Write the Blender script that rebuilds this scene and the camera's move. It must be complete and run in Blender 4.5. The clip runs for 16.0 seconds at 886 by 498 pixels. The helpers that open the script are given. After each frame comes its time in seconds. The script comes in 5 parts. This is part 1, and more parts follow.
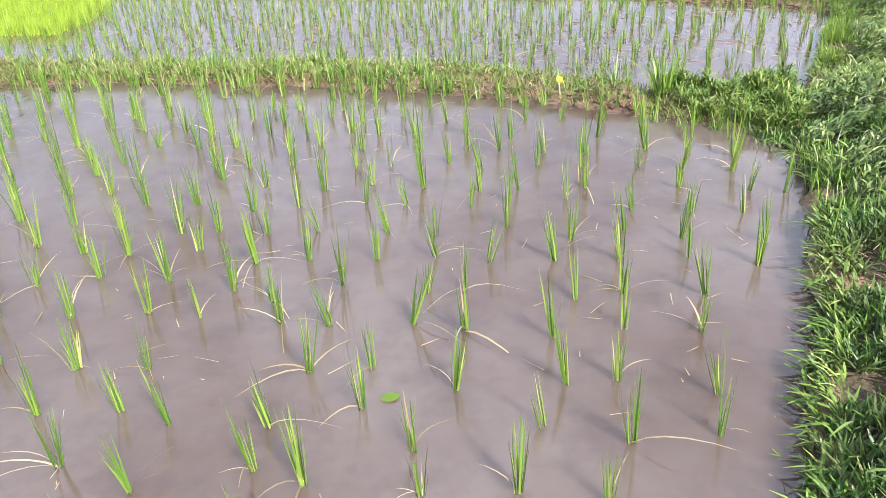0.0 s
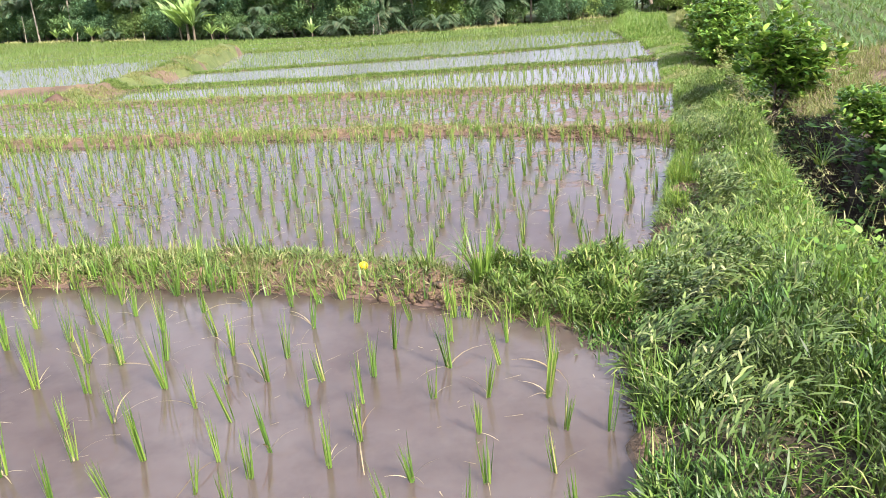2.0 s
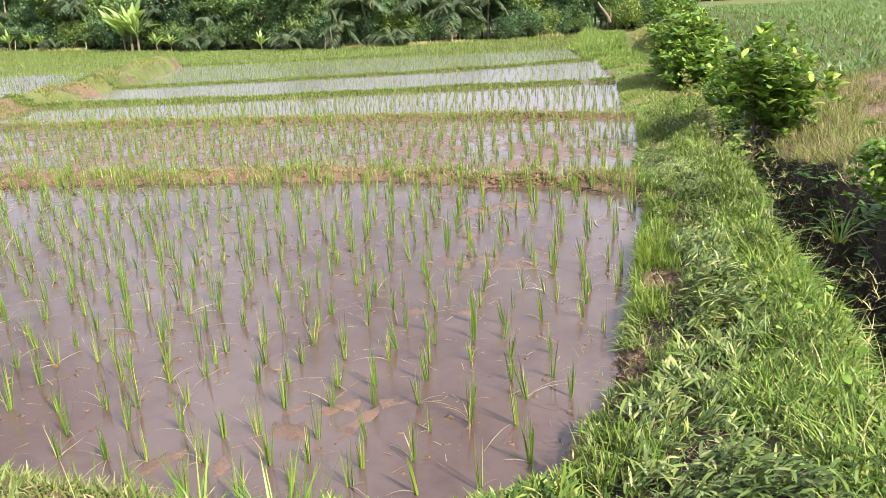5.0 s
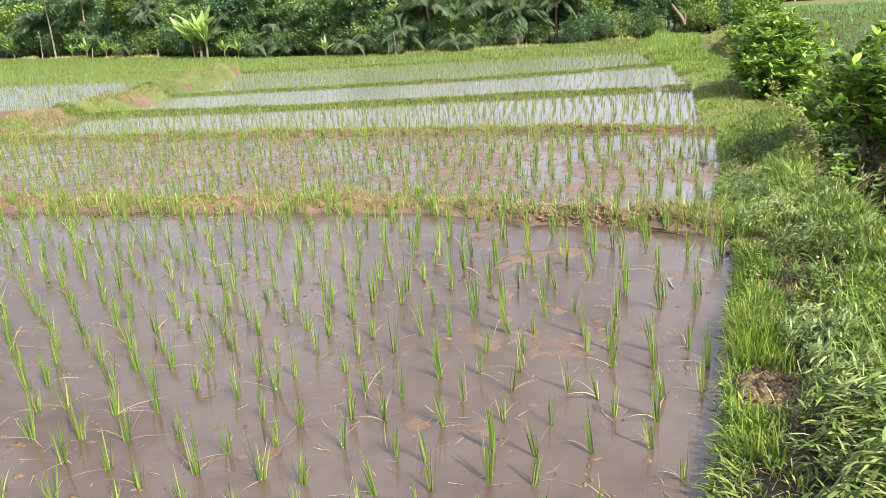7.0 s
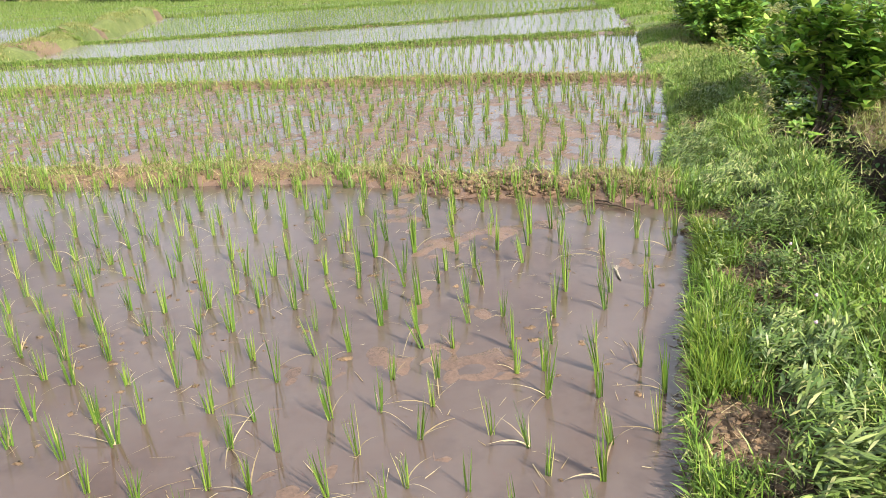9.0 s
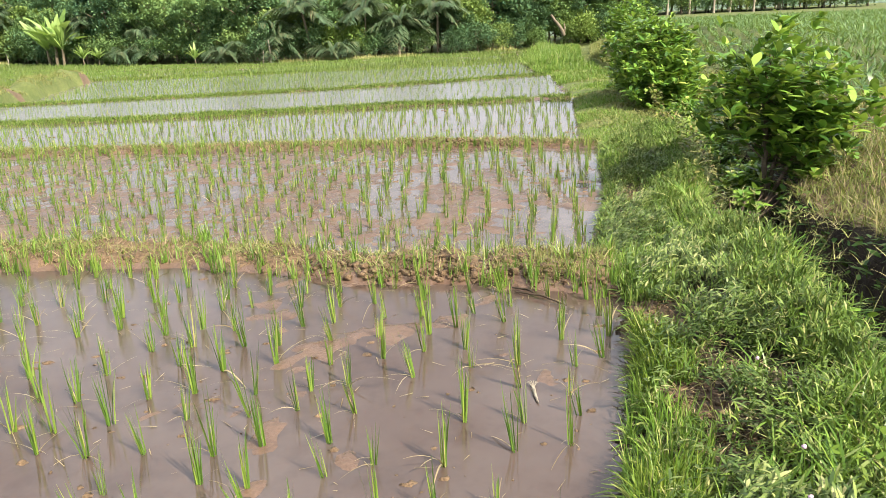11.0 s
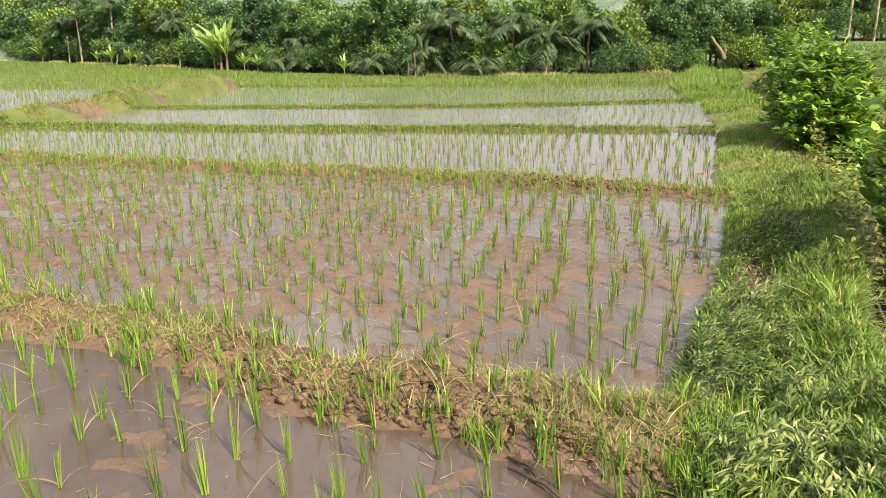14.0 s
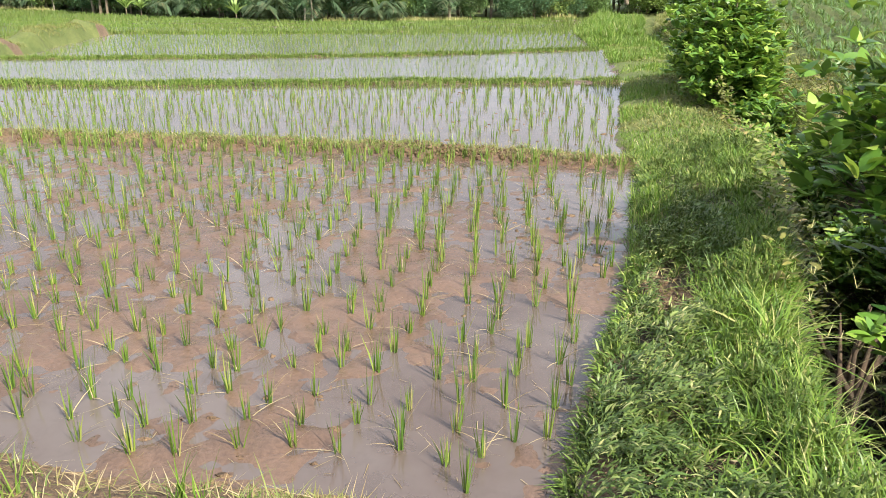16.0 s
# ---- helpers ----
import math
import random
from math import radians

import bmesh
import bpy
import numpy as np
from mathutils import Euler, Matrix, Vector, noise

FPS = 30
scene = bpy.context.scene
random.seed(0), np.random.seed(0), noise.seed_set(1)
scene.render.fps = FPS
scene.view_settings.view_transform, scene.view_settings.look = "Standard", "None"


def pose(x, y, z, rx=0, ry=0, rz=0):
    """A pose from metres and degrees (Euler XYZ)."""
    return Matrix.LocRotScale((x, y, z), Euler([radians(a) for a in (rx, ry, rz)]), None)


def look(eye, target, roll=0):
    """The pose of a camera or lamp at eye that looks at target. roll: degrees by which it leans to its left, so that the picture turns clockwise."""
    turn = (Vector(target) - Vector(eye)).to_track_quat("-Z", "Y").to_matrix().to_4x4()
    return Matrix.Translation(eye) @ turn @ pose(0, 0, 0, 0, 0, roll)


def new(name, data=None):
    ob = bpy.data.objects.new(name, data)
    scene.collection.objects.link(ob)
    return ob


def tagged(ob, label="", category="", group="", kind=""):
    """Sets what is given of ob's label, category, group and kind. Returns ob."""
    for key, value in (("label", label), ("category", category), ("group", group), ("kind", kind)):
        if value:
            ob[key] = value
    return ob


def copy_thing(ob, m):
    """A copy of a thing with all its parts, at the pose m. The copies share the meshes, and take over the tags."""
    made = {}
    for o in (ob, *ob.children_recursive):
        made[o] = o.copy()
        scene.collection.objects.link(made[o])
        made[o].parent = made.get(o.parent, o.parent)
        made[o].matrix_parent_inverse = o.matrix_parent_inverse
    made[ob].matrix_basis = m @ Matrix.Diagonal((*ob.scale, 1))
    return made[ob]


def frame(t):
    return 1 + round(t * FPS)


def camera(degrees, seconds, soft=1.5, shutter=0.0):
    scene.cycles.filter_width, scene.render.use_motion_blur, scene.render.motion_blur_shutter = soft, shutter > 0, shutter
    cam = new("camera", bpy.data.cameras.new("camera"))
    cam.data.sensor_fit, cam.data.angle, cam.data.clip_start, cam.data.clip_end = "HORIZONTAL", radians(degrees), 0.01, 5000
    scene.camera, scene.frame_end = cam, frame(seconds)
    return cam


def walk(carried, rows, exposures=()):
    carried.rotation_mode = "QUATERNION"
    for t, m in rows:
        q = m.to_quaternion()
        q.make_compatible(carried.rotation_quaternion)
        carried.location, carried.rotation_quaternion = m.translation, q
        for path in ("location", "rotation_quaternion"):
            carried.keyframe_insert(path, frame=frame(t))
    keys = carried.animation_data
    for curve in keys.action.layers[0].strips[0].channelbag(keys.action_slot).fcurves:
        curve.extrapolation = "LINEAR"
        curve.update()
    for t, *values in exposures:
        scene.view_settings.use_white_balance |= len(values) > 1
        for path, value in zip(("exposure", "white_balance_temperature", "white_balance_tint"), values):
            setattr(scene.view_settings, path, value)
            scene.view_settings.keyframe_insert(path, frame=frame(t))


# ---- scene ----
cam = camera(61.3, 16.0, 0.7)
PATH = [
    (0, (0.701, -0.135, 1.525), (0.479, 1.623, 0.596), -2.4),
    (0.5, (0.884, 0.137, 1.585), (0.629, 1.872, 0.624), -3.6),
    (1, (1.036, 0.518, 1.597), (0.86, 2.331, 0.772), -3.6),
    (1.5, (1.199, 0.753, 1.658), (1.227, 2.639, 0.992), -3.2),
    (2, (1.317, 0.943, 1.657), (1.351, 2.828, 0.991), -3.5),
    (2.5, (1.429, 1.317, 1.651), (1.494, 3.23, 1.073), -3.0),
    (3, (1.533, 1.61, 1.638), (1.704, 3.496, 0.993), -2.2),
    (3.5, (1.676, 1.956, 1.633), (1.761, 3.854, 1.01), -1.4),
    (4, (1.805, 2.305, 1.653), (1.917, 4.199, 1.02), -2.9),
    (4.2, (1.83, 2.437, 1.637), (1.972, 4.335, 1.024), -2.2),
    (6.3, (2.234, 4.267, 1.491), (2.338, 6.141, 0.8), -3.5),
    (6.5, (2.278, 4.365, 1.456), (2.288, 6.271, 0.848), -3.5),
    (7, (2.339, 4.636, 1.516), (2.306, 6.538, 0.896), -3.0),
    (7.5, (2.386, 4.979, 1.489), (2.395, 6.88, 0.868), -4.3),
    (8, (2.411, 5.23, 1.507), (2.526, 7.122, 0.869), -3.2),
    (8.5, (2.492, 5.444, 1.465), (2.598, 7.312, 0.758), -3.0),
    (9, (2.599, 5.595, 1.445), (2.698, 7.443, 0.685), -3.0),
    (9.5, (2.707, 5.805, 1.327), (2.953, 7.654, 0.605), -3.0),
    (9.7, (2.731, 5.951, 1.286), (3.026, 7.82, 0.637), -4.1),
    (11.8, (3.35, 7.015, 1.223), (3.548, 8.913, 0.625), -0.1),
    (12, (3.426, 7.131, 1.229), (3.565, 9.03, 0.62), -0.7),
    (12.5, (3.626, 7.356, 1.219), (3.55, 9.26, 0.612), -1.3),
    (13, (3.747, 7.693, 1.186), (3.74, 9.599, 0.58), -2.0),
    (13.5, (3.873, 8.004, 1.21), (3.908, 9.893, 0.555), -1.3),
    (14, (3.964, 8.298, 1.179), (3.843, 10.215, 0.621), -0.3),
    (14.5, (4.105, 8.639, 1.194), (4.082, 10.532, 0.549), -2.5),
    (15, (4.19, 9.001, 1.162), (4.23, 10.899, 0.534), -2.3),
    (15.5, (4.29, 9.361, 1.137), (4.382, 11.242, 0.462), -0.8),
    (16, (4.363, 9.69, 1.175), (4.474, 11.564, 0.484), 0.2),
]
EXPOSURE = [(0, 0.97, 6120, 12), (2.5, 0.84, 6380, 17), (4.2, 0.80, 6700, 18), (7, 0.79, 6850, 10), (9.5, 0.78, 6750, 8), (12.2, 0.71, 7350, 8), (13.6, 0.69, 7400, 8), (14, 0.57, 7750, 7), (14.7, 0.53, 7500, 7), (16, 0.65, 6750, 8)]
walk(cam, [(t, look(eye, target, roll)) for t, eye, target, roll in PATH], EXPOSURE)

# ---- light ----
SUN_AZ, SUN_EL = radians(141.5), radians(42)
world = bpy.data.worlds.new("sky")
scene.world = world
world.use_nodes = True
wn = world.node_tree
sky = wn.nodes.new("ShaderNodeTexSky")
sky.sky_type, sky.sun_disc = "NISHITA", False
sky.sun_elevation, sky.sun_rotation = SUN_EL, SUN_AZ
sky.air_density, sky.dust_density, sky.ozone_density = 1.0, 4.5, 1.0
wn.nodes["Background"].inputs["Strength"].default_value = 0.062
way = wn.nodes.new("ShaderNodeTexCoord")
cloud = wn.nodes.new("ShaderNodeTexNoise")
cloud.inputs["Scale"].default_value, cloud.inputs["Detail"].default_value = 2.2, 5.0
cover = wn.nodes.new("ShaderNodeMapRange")
cover.inputs["From Min"].default_value, cover.inputs["From Max"].default_value = 0.31, 0.60
cover.inputs["To Max"].default_value = 0.85
haze = wn.nodes.new("ShaderNodeMix")
haze.data_type = "RGBA"
wn.links.new(way.outputs["Generated"], cloud.inputs["Vector"])
wn.links.new(cloud.outputs["Fac"], cover.inputs["Value"])
split = wn.nodes.new("ShaderNodeSeparateXYZ")
low = wn.nodes.new("ShaderNodeMapRange")
low.inputs["From Min"].default_value, low.inputs["From Max"].default_value = 0.02, 0.75
low.inputs["To Min"].default_value, low.inputs["To Max"].default_value = 0.92, 0.0
most = wn.nodes.new("ShaderNodeMath")
most.operation = "MAXIMUM"
wn.links.new(way.outputs["Generated"], split.inputs[0])
wn.links.new(split.outputs["Z"], low.inputs["Value"])
wn.links.new(cover.outputs["Result"], most.inputs[0])
wn.links.new(low.outputs["Result"], most.inputs[1])
wn.links.new(most.outputs[0], haze.inputs[0])
wn.links.new(sky.outputs[0], haze.inputs[6])
to_sun = wn.nodes.new("ShaderNodeVectorMath")
to_sun.operation = "DOT_PRODUCT"
to_sun.inputs[1].default_value = (math.sin(SUN_AZ) * math.cos(SUN_EL), math.cos(SUN_AZ) * math.cos(SUN_EL), math.sin(SUN_EL))
glow = wn.nodes.new("ShaderNodeMapRange")
glow.inputs["From Min"].default_value, glow.inputs["From Max"].default_value = -0.6, 0.4
glow.inputs["To Min"].default_value, glow.inputs["To Max"].default_value = 0.82, 1.38
tint = wn.nodes.new("ShaderNodeVectorMath")
tint.operation = "SCALE"
tint.inputs[0].default_value = (11.8, 13.0, 15.6)
wn.links.new(way.outputs["Generated"], to_sun.inputs[0])
wn.links.new(to_sun.outputs["Value"], glow.inputs["Value"])
wn.links.new(glow.outputs["Result"], tint.inputs["Scale"])
wn.links.new(tint.outputs["Vector"], haze.inputs[7])
wn.links.new(haze.outputs[2], wn.nodes["Background"].inputs["Color"])
sun = new("sun", bpy.data.lights.new("sun", "SUN"))
sun.data.energy, sun.data.angle, sun.data.color = 6.4, radians(0.6), (1.0, 0.94, 0.82)
sun.matrix_world = look((30 * math.sin(SUN_AZ) * math.cos(SUN_EL), 30 * math.cos(SUN_AZ) * math.cos(SUN_EL), 30 * math.sin(SUN_EL)), (0, 0, 0))


# ---- materials ----
def node_mat(name):
    m = bpy.data.materials.new(name)
    m.use_nodes = True
    return m, m.node_tree, m.node_tree.nodes["Principled BSDF"], m.node_tree.nodes["Material Output"]


def ramp(nt, source, stops):
    r = nt.nodes.new("ShaderNodeValToRGB")
    el = r.color_ramp.elements
    while len(el) < len(stops):
        el.new(0.5)
    for e, (p, c) in zip(el, stops):
        e.position, e.color = p, (*c, 1)
    nt.links.new(source, r.inputs["Fac"])
    return r.outputs["Color"]


def noise_node(nt, scale, detail=6.0, rough=0.6, coords=None):
    n = nt.nodes.new("ShaderNodeTexNoise")
    n.inputs["Scale"].default_value, n.inputs["Detail"].default_value, n.inputs["Roughness"].default_value = scale, detail, rough
    if coords is None:
        coords = nt.nodes.new("ShaderNodeNewGeometry").outputs["Position"]
    nt.links.new(coords, n.inputs["Vector"])
    return n.outputs["Fac"]


def mix_colour(nt, fac, a, b, mode="MIX"):
    m = nt.nodes.new("ShaderNodeMix")
    m.data_type, m.blend_type = "RGBA", mode
    for s, v in (("Factor", fac), ("A", a), ("B", b)):
        sock = [k for k in m.inputs if k.name == s and (k.type == "RGBA" or s == "Factor" and k.type == "VALUE")][0]
        if isinstance(v, (int, float)):
            sock.default_value = v
        elif isinstance(v, tuple):
            sock.default_value = (*v, 1)
        else:
            nt.links.new(v, sock)
    return [k for k in m.outputs if k.type == "RGBA"][0]


def bump(nt, bsdf, height, strength, distance):
    b = nt.nodes.new("ShaderNodeBump")
    b.inputs["Strength"].default_value, b.inputs["Distance"].default_value = strength, distance
    nt.links.new(height, b.inputs["Height"])
    nt.links.new(b.outputs["Normal"], bsdf.inputs["Normal"])


def leaf_mat(name, stops, rough=0.5, through_light=0.3, patch=None, patch_scale=1.5, spec=0.4, tone=None):
    """Leaves: each blade its own tone, larger drifts of tone over the ground, some light through the leaf."""
    m, nt, p, out = node_mat(name)
    geo = nt.nodes.new("ShaderNodeNewGeometry")
    obj = nt.nodes.new("ShaderNodeObjectInfo")
    add, wrap = nt.nodes.new("ShaderNodeMath"), nt.nodes.new("ShaderNodeMath")
    add.operation, wrap.operation = "ADD", "FRACT"
    nt.links.new(geo.outputs["Random Per Island"], add.inputs[0])
    nt.links.new(obj.outputs["Random"], add.inputs[1])
    nt.links.new(add.outputs[0], wrap.inputs[0])
    col = ramp(nt, wrap.outputs[0], stops)
    if patch:
        f = ramp(nt, noise_node(nt, patch_scale, 3.0), [(0.42, (0, 0, 0)), (0.62, (1, 1, 1))])
        col = mix_colour(nt, f, col, mix_colour(nt, 0.65, col, patch))
    if tone:
        col = mix_colour(nt, 1.0, col, ramp(nt, obj.outputs["Random"], tone), "MULTIPLY")
    nt.links.new(col, p.inputs["Base Color"])
    p.inputs["Roughness"].default_value = rough
    p.inputs["Specular IOR Level"].default_value = spec
    tr = nt.nodes.new("ShaderNodeBsdfTranslucent")
    nt.links.new(mix_colour(nt, 0.5, col, (0.30, 0.38, 0.05), "MIX"), tr.inputs["Color"])
    mx = nt.nodes.new("ShaderNodeMixShader")
    mx.inputs["Fac"].default_value = through_light
    nt.links.new(p.outputs[0], mx.inputs[1])
    nt.links.new(tr.outputs[0], mx.inputs[2])
    nt.links.new(mx.outputs[0], out.inputs["Surface"])
    return m


def soil_mat(name, stops, scale=4.0, fine=60.0, rough=0.9, relief=0.02, rough_low=None, grain=(0.54, 1.25)):
    m, nt, p, out = node_mat(name)
    big, small = noise_node(nt, scale, 5.0), noise_node(nt, fine, 4.0)
    col = ramp(nt, big, stops)
    shade = ramp(nt, small, [(0.3, (grain[0],) * 3), (0.7, (grain[1],) * 3)])
    nt.links.new(mix_colour(nt, 1.0, col, shade, "MULTIPLY"), p.inputs["Base Color"])
    if rough_low is None:
        p.inputs["Roughness"].default_value = rough
    else:
        nt.links.new(ramp(nt, big, [(0.35, (rough_low,) * 3), (0.65, (rough,) * 3)]), p.inputs["Roughness"])
    bump(nt, p, small, 0.8, relief)
    return m


def bark_mat(name, a, b):
    return soil_mat(name, [(0.3, a), (0.7, b)], 3.0, 25.0, 0.85, 0.02)


SOIL = soil_mat("bund_soil", [(0.3, (0.10, 0.062, 0.036)), (0.55, (0.18, 0.115, 0.067)), (0.75, (0.27, 0.18, 0.108))], 3.0, 38.0, 0.9, 0.045)
MUD = soil_mat("paddy_mud", [(0.3, (0.098, 0.06, 0.043)), (0.7, (0.163, 0.104, 0.076))], 2.2, 50.0, 0.40, 0.006, 0.10, (0.75, 1.15))
# wet earth, darkened nearly to black so its colour carries the ditch's shade
SHADED_DITCH = soil_mat("shaded_ditch_earth", [(0.3, (0.02, 0.014, 0.010)), (0.7, (0.055, 0.038, 0.024))], 2.0, 30.0, 0.9, 0.04)
# humus, darkened to paint the shade in the gaps between grass blades
SHADED_HUMUS = soil_mat("shaded_humus", [(0.3, (0.028, 0.021, 0.012)), (0.7, (0.075, 0.056, 0.03))], 3.0, 30.0, 0.92, 0.03)
DIRT = soil_mat("field_dirt", [(0.3, (0.10, 0.066, 0.042)), (0.7, (0.21, 0.145, 0.095))], 1.2, 30.0, 0.95, 0.03)
GREENISH = soil_mat("grassed_earth", [(0.3, (0.06, 0.09, 0.02)), (0.7, (0.15, 0.17, 0.05))], 0.8, 20.0, 0.95, 0.03)


def water_mat(name, silt_share, low, high, ruffle=0.035, ripple=0.16, cloudy=0.0):
    """Silty water: clay in suspension, part of the bed showing, a mirror at low angles and a faint ripple."""
    m, nt, p, out = node_mat(name)
    silt = ramp(nt, noise_node(nt, 0.8, 5.0, 0.65), [(0.36, low), (0.62, high)])
    stain = ramp(nt, noise_node(nt, 3.5, 4.0, 0.7), [(0.30, (0.45, 0.39, 0.36)), (0.52, (1.06, 1.06, 1.06))])
    silt = mix_colour(nt, 0.4, silt, stain, "MULTIPLY")
    p.inputs["Roughness"].default_value = 0.9
    p.inputs["Specular IOR Level"].default_value = 0.0
    nt.links.new(silt, p.inputs["Base Color"])
    if cloudy:
        p.subsurface_method = "BURLEY"
        p.inputs["Subsurface Weight"].default_value, p.inputs["Subsurface Scale"].default_value = 1.0, cloudy
        p.inputs["Subsurface Radius"].default_value = (1.0, 0.9, 0.8)
    clear = nt.nodes.new("ShaderNodeBsdfTransparent")
    body = nt.nodes.new("ShaderNodeMixShader")
    body.inputs["Fac"].default_value = silt_share
    nt.links.new(clear.outputs[0], body.inputs[1])
    nt.links.new(p.outputs[0], body.inputs[2])
    gloss = nt.nodes.new("ShaderNodeBsdfGlossy")
    gloss.distribution = "MULTI_GGX"
    gloss.inputs["Roughness"].default_value = ruffle
    gloss.inputs["Color"].default_value = (1, 1, 1, 1)
    fr = nt.nodes.new("ShaderNodeFresnel")
    fr.inputs["IOR"].default_value = 1.62
    b = nt.nodes.new("ShaderNodeBump")
    b.inputs["Strength"].default_value, b.inputs["Distance"].default_value = ripple, 0.01
    nt.links.new(noise_node(nt, 7.0, 3.0), b.inputs["Height"])
    nt.links.new(b.outputs["Normal"], gloss.inputs["Normal"])
    mx = nt.nodes.new("ShaderNodeMixShader")
    nt.links.new(fr.outputs[0], mx.inputs["Fac"])
    nt.links.new(body.outputs[0], mx.inputs[1])
    nt.links.new(gloss.outputs[0], mx.inputs[2])
    nt.links.new(mx.outputs[0], out.inputs["Surface"])
    return m


WATER = [water_mat("silty_water", 0.88, (0.084, 0.057, 0.046), (0.12, 0.094, 0.083), cloudy=0.12),
         water_mat("shallow_water", 0.9, (0.083, 0.054, 0.044), (0.105, 0.078, 0.069), cloudy=0.012),
         water_mat("film_of_water", 0.85, (0.112, 0.082, 0.072), (0.145, 0.117, 0.108)),
         water_mat("breezy_water", 0.9, (0.11, 0.08, 0.065), (0.15, 0.12, 0.10), 0.06, 0.08),
         water_mat("ruffled_water", 0.9, (0.12, 0.10, 0.085), (0.16, 0.14, 0.12), 0.2, 0.08)]
RICE = leaf_mat("rice_leaf", [(0.0, (0.05, 0.115, 0.018)), (0.5, (0.11, 0.2, 0.027)), (0.92, (0.21, 0.29, 0.047)), (1.0, (0.40, 0.36, 0.14))], 0.45, 0.22)
FAR_RICE = leaf_mat("far_rice_leaf", [(0.0, (0.07, 0.12, 0.025)), (0.6, (0.115, 0.165, 0.035)), (1.0, (0.20, 0.22, 0.07))], 0.5, 0.22, (0.12, 0.205, 0.042), 0.15)
GRASS = leaf_mat("bund_grass", [(0.0, (0.03, 0.065, 0.012)), (0.5, (0.095, 0.17, 0.028)), (0.85, (0.20, 0.28, 0.055)), (1.0, (0.40, 0.37, 0.16))], 0.48, 0.1, (0.10, 0.145, 0.035), 1.8, 0.24)
LUSH = leaf_mat("lush_grass", [(0.0, (0.045, 0.105, 0.017)), (0.5, (0.13, 0.235, 0.03)), (0.82, (0.25, 0.36, 0.065)), (1.0, (0.43, 0.40, 0.18))], 0.42, 0.2, (0.10, 0.20, 0.025), 1.3)
DEEP = leaf_mat("deep_green_grass", [(0.0, (0.014, 0.042, 0.009)), (0.5, (0.053, 0.125, 0.018)), (0.88, (0.115, 0.22, 0.036)), (1.0, (0.25, 0.24, 0.11))], 0.45, 0.05, (0.07, 0.085, 0.03), 2.2, 0.28)
BROAD = leaf_mat("broad_grass", [(0.0, (0.04, 0.075, 0.018)), (0.5, (0.115, 0.17, 0.042)), (0.85, (0.24, 0.295, 0.09)), (1.0, (0.44, 0.42, 0.20))], 0.45, 0.06, (0.07, 0.13, 0.03), 2.5, 0.32)
# leaves of the ditch wall, their green darkened for the shade there
SHADED_BANK = leaf_mat("shaded_bank_leaf", [(0.0, (0.02, 0.06, 0.015)), (0.6, (0.06, 0.14, 0.03)), (1.0, (0.14, 0.25, 0.05))], 0.45, 0.15, None, 1.5, 0.3)
RUSTY = leaf_mat("rusty_leaf", [(0.0, (0.07, 0.06, 0.025)), (0.5, (0.15, 0.14, 0.05)), (0.8, (0.24, 0.25, 0.07)), (1.0, (0.34, 0.24, 0.12))], 0.5, 0.2, (0.14, 0.22, 0.04), 1.2, 0.3)
HEART = leaf_mat("heart_leaf", [(0.0, (0.06, 0.15, 0.02)), (0.6, (0.12, 0.24, 0.03)), (1.0, (0.21, 0.33, 0.05))], 0.5, 0.2, None, 1.5, 0.25)
OLIVE = leaf_mat("olive_grass", [(0.0, (0.08, 0.13, 0.03)), (0.5, (0.16, 0.22, 0.05)), (0.8, (0.27, 0.27, 0.09)), (1.0, (0.40, 0.33, 0.17))], 0.5, 0.2, (0.22, 0.19, 0.08), 1.4, 0.3)
BUND_MIX = leaf_mat("trodden_grass", [(0.0, (0.045, 0.095, 0.02)), (0.5, (0.12, 0.185, 0.04)), (0.85, (0.23, 0.27, 0.08)), (1.0, (0.38, 0.33, 0.16))], 0.5, 0.15, (0.17, 0.165, 0.06), 1.6, 0.3)
DRYGREEN = leaf_mat("dry_green_grass", [(0.0, (0.24, 0.28, 0.07)), (1.0, (0.52, 0.46, 0.24))], 0.6, 0.2)
STRAW = leaf_mat("dry_straw", [(0.0, (0.20, 0.14, 0.07)), (1.0, (0.41, 0.33, 0.20))], 0.7, 0.15)
WEED = leaf_mat("weed_leaf", [(0.0, (0.06, 0.13, 0.02)), (0.6, (0.14, 0.22, 0.03)), (1.0, (0.28, 0.34, 0.06))], 0.55, 0.3, None, 1.5, 0.2)
SEEDBED = leaf_mat("seed_bed_leaf", [(0.0, (0.20, 0.32, 0.025)), (1.0, (0.38, 0.48, 0.06))], 0.5, 0.35, None, 1.5, 0.25)
SHRUB = leaf_mat("shrub_leaf", [(0.0, (0.035, 0.095, 0.02)), (0.4, (0.10, 0.22, 0.035)), (0.75, (0.19, 0.34, 0.05)), (0.95, (0.31, 0.44, 0.08)), (1.0, (0.48, 0.50, 0.14))], 0.4, 0.28, None, 1.5, 0.4)
# greens shifted to blue: some distance haze is in the leaf colour
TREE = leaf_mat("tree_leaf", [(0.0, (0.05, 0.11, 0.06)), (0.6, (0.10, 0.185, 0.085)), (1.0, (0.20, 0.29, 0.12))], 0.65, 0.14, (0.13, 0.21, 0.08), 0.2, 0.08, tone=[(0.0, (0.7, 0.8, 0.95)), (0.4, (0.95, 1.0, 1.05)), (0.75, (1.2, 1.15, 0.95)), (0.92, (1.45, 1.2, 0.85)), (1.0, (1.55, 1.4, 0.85))])
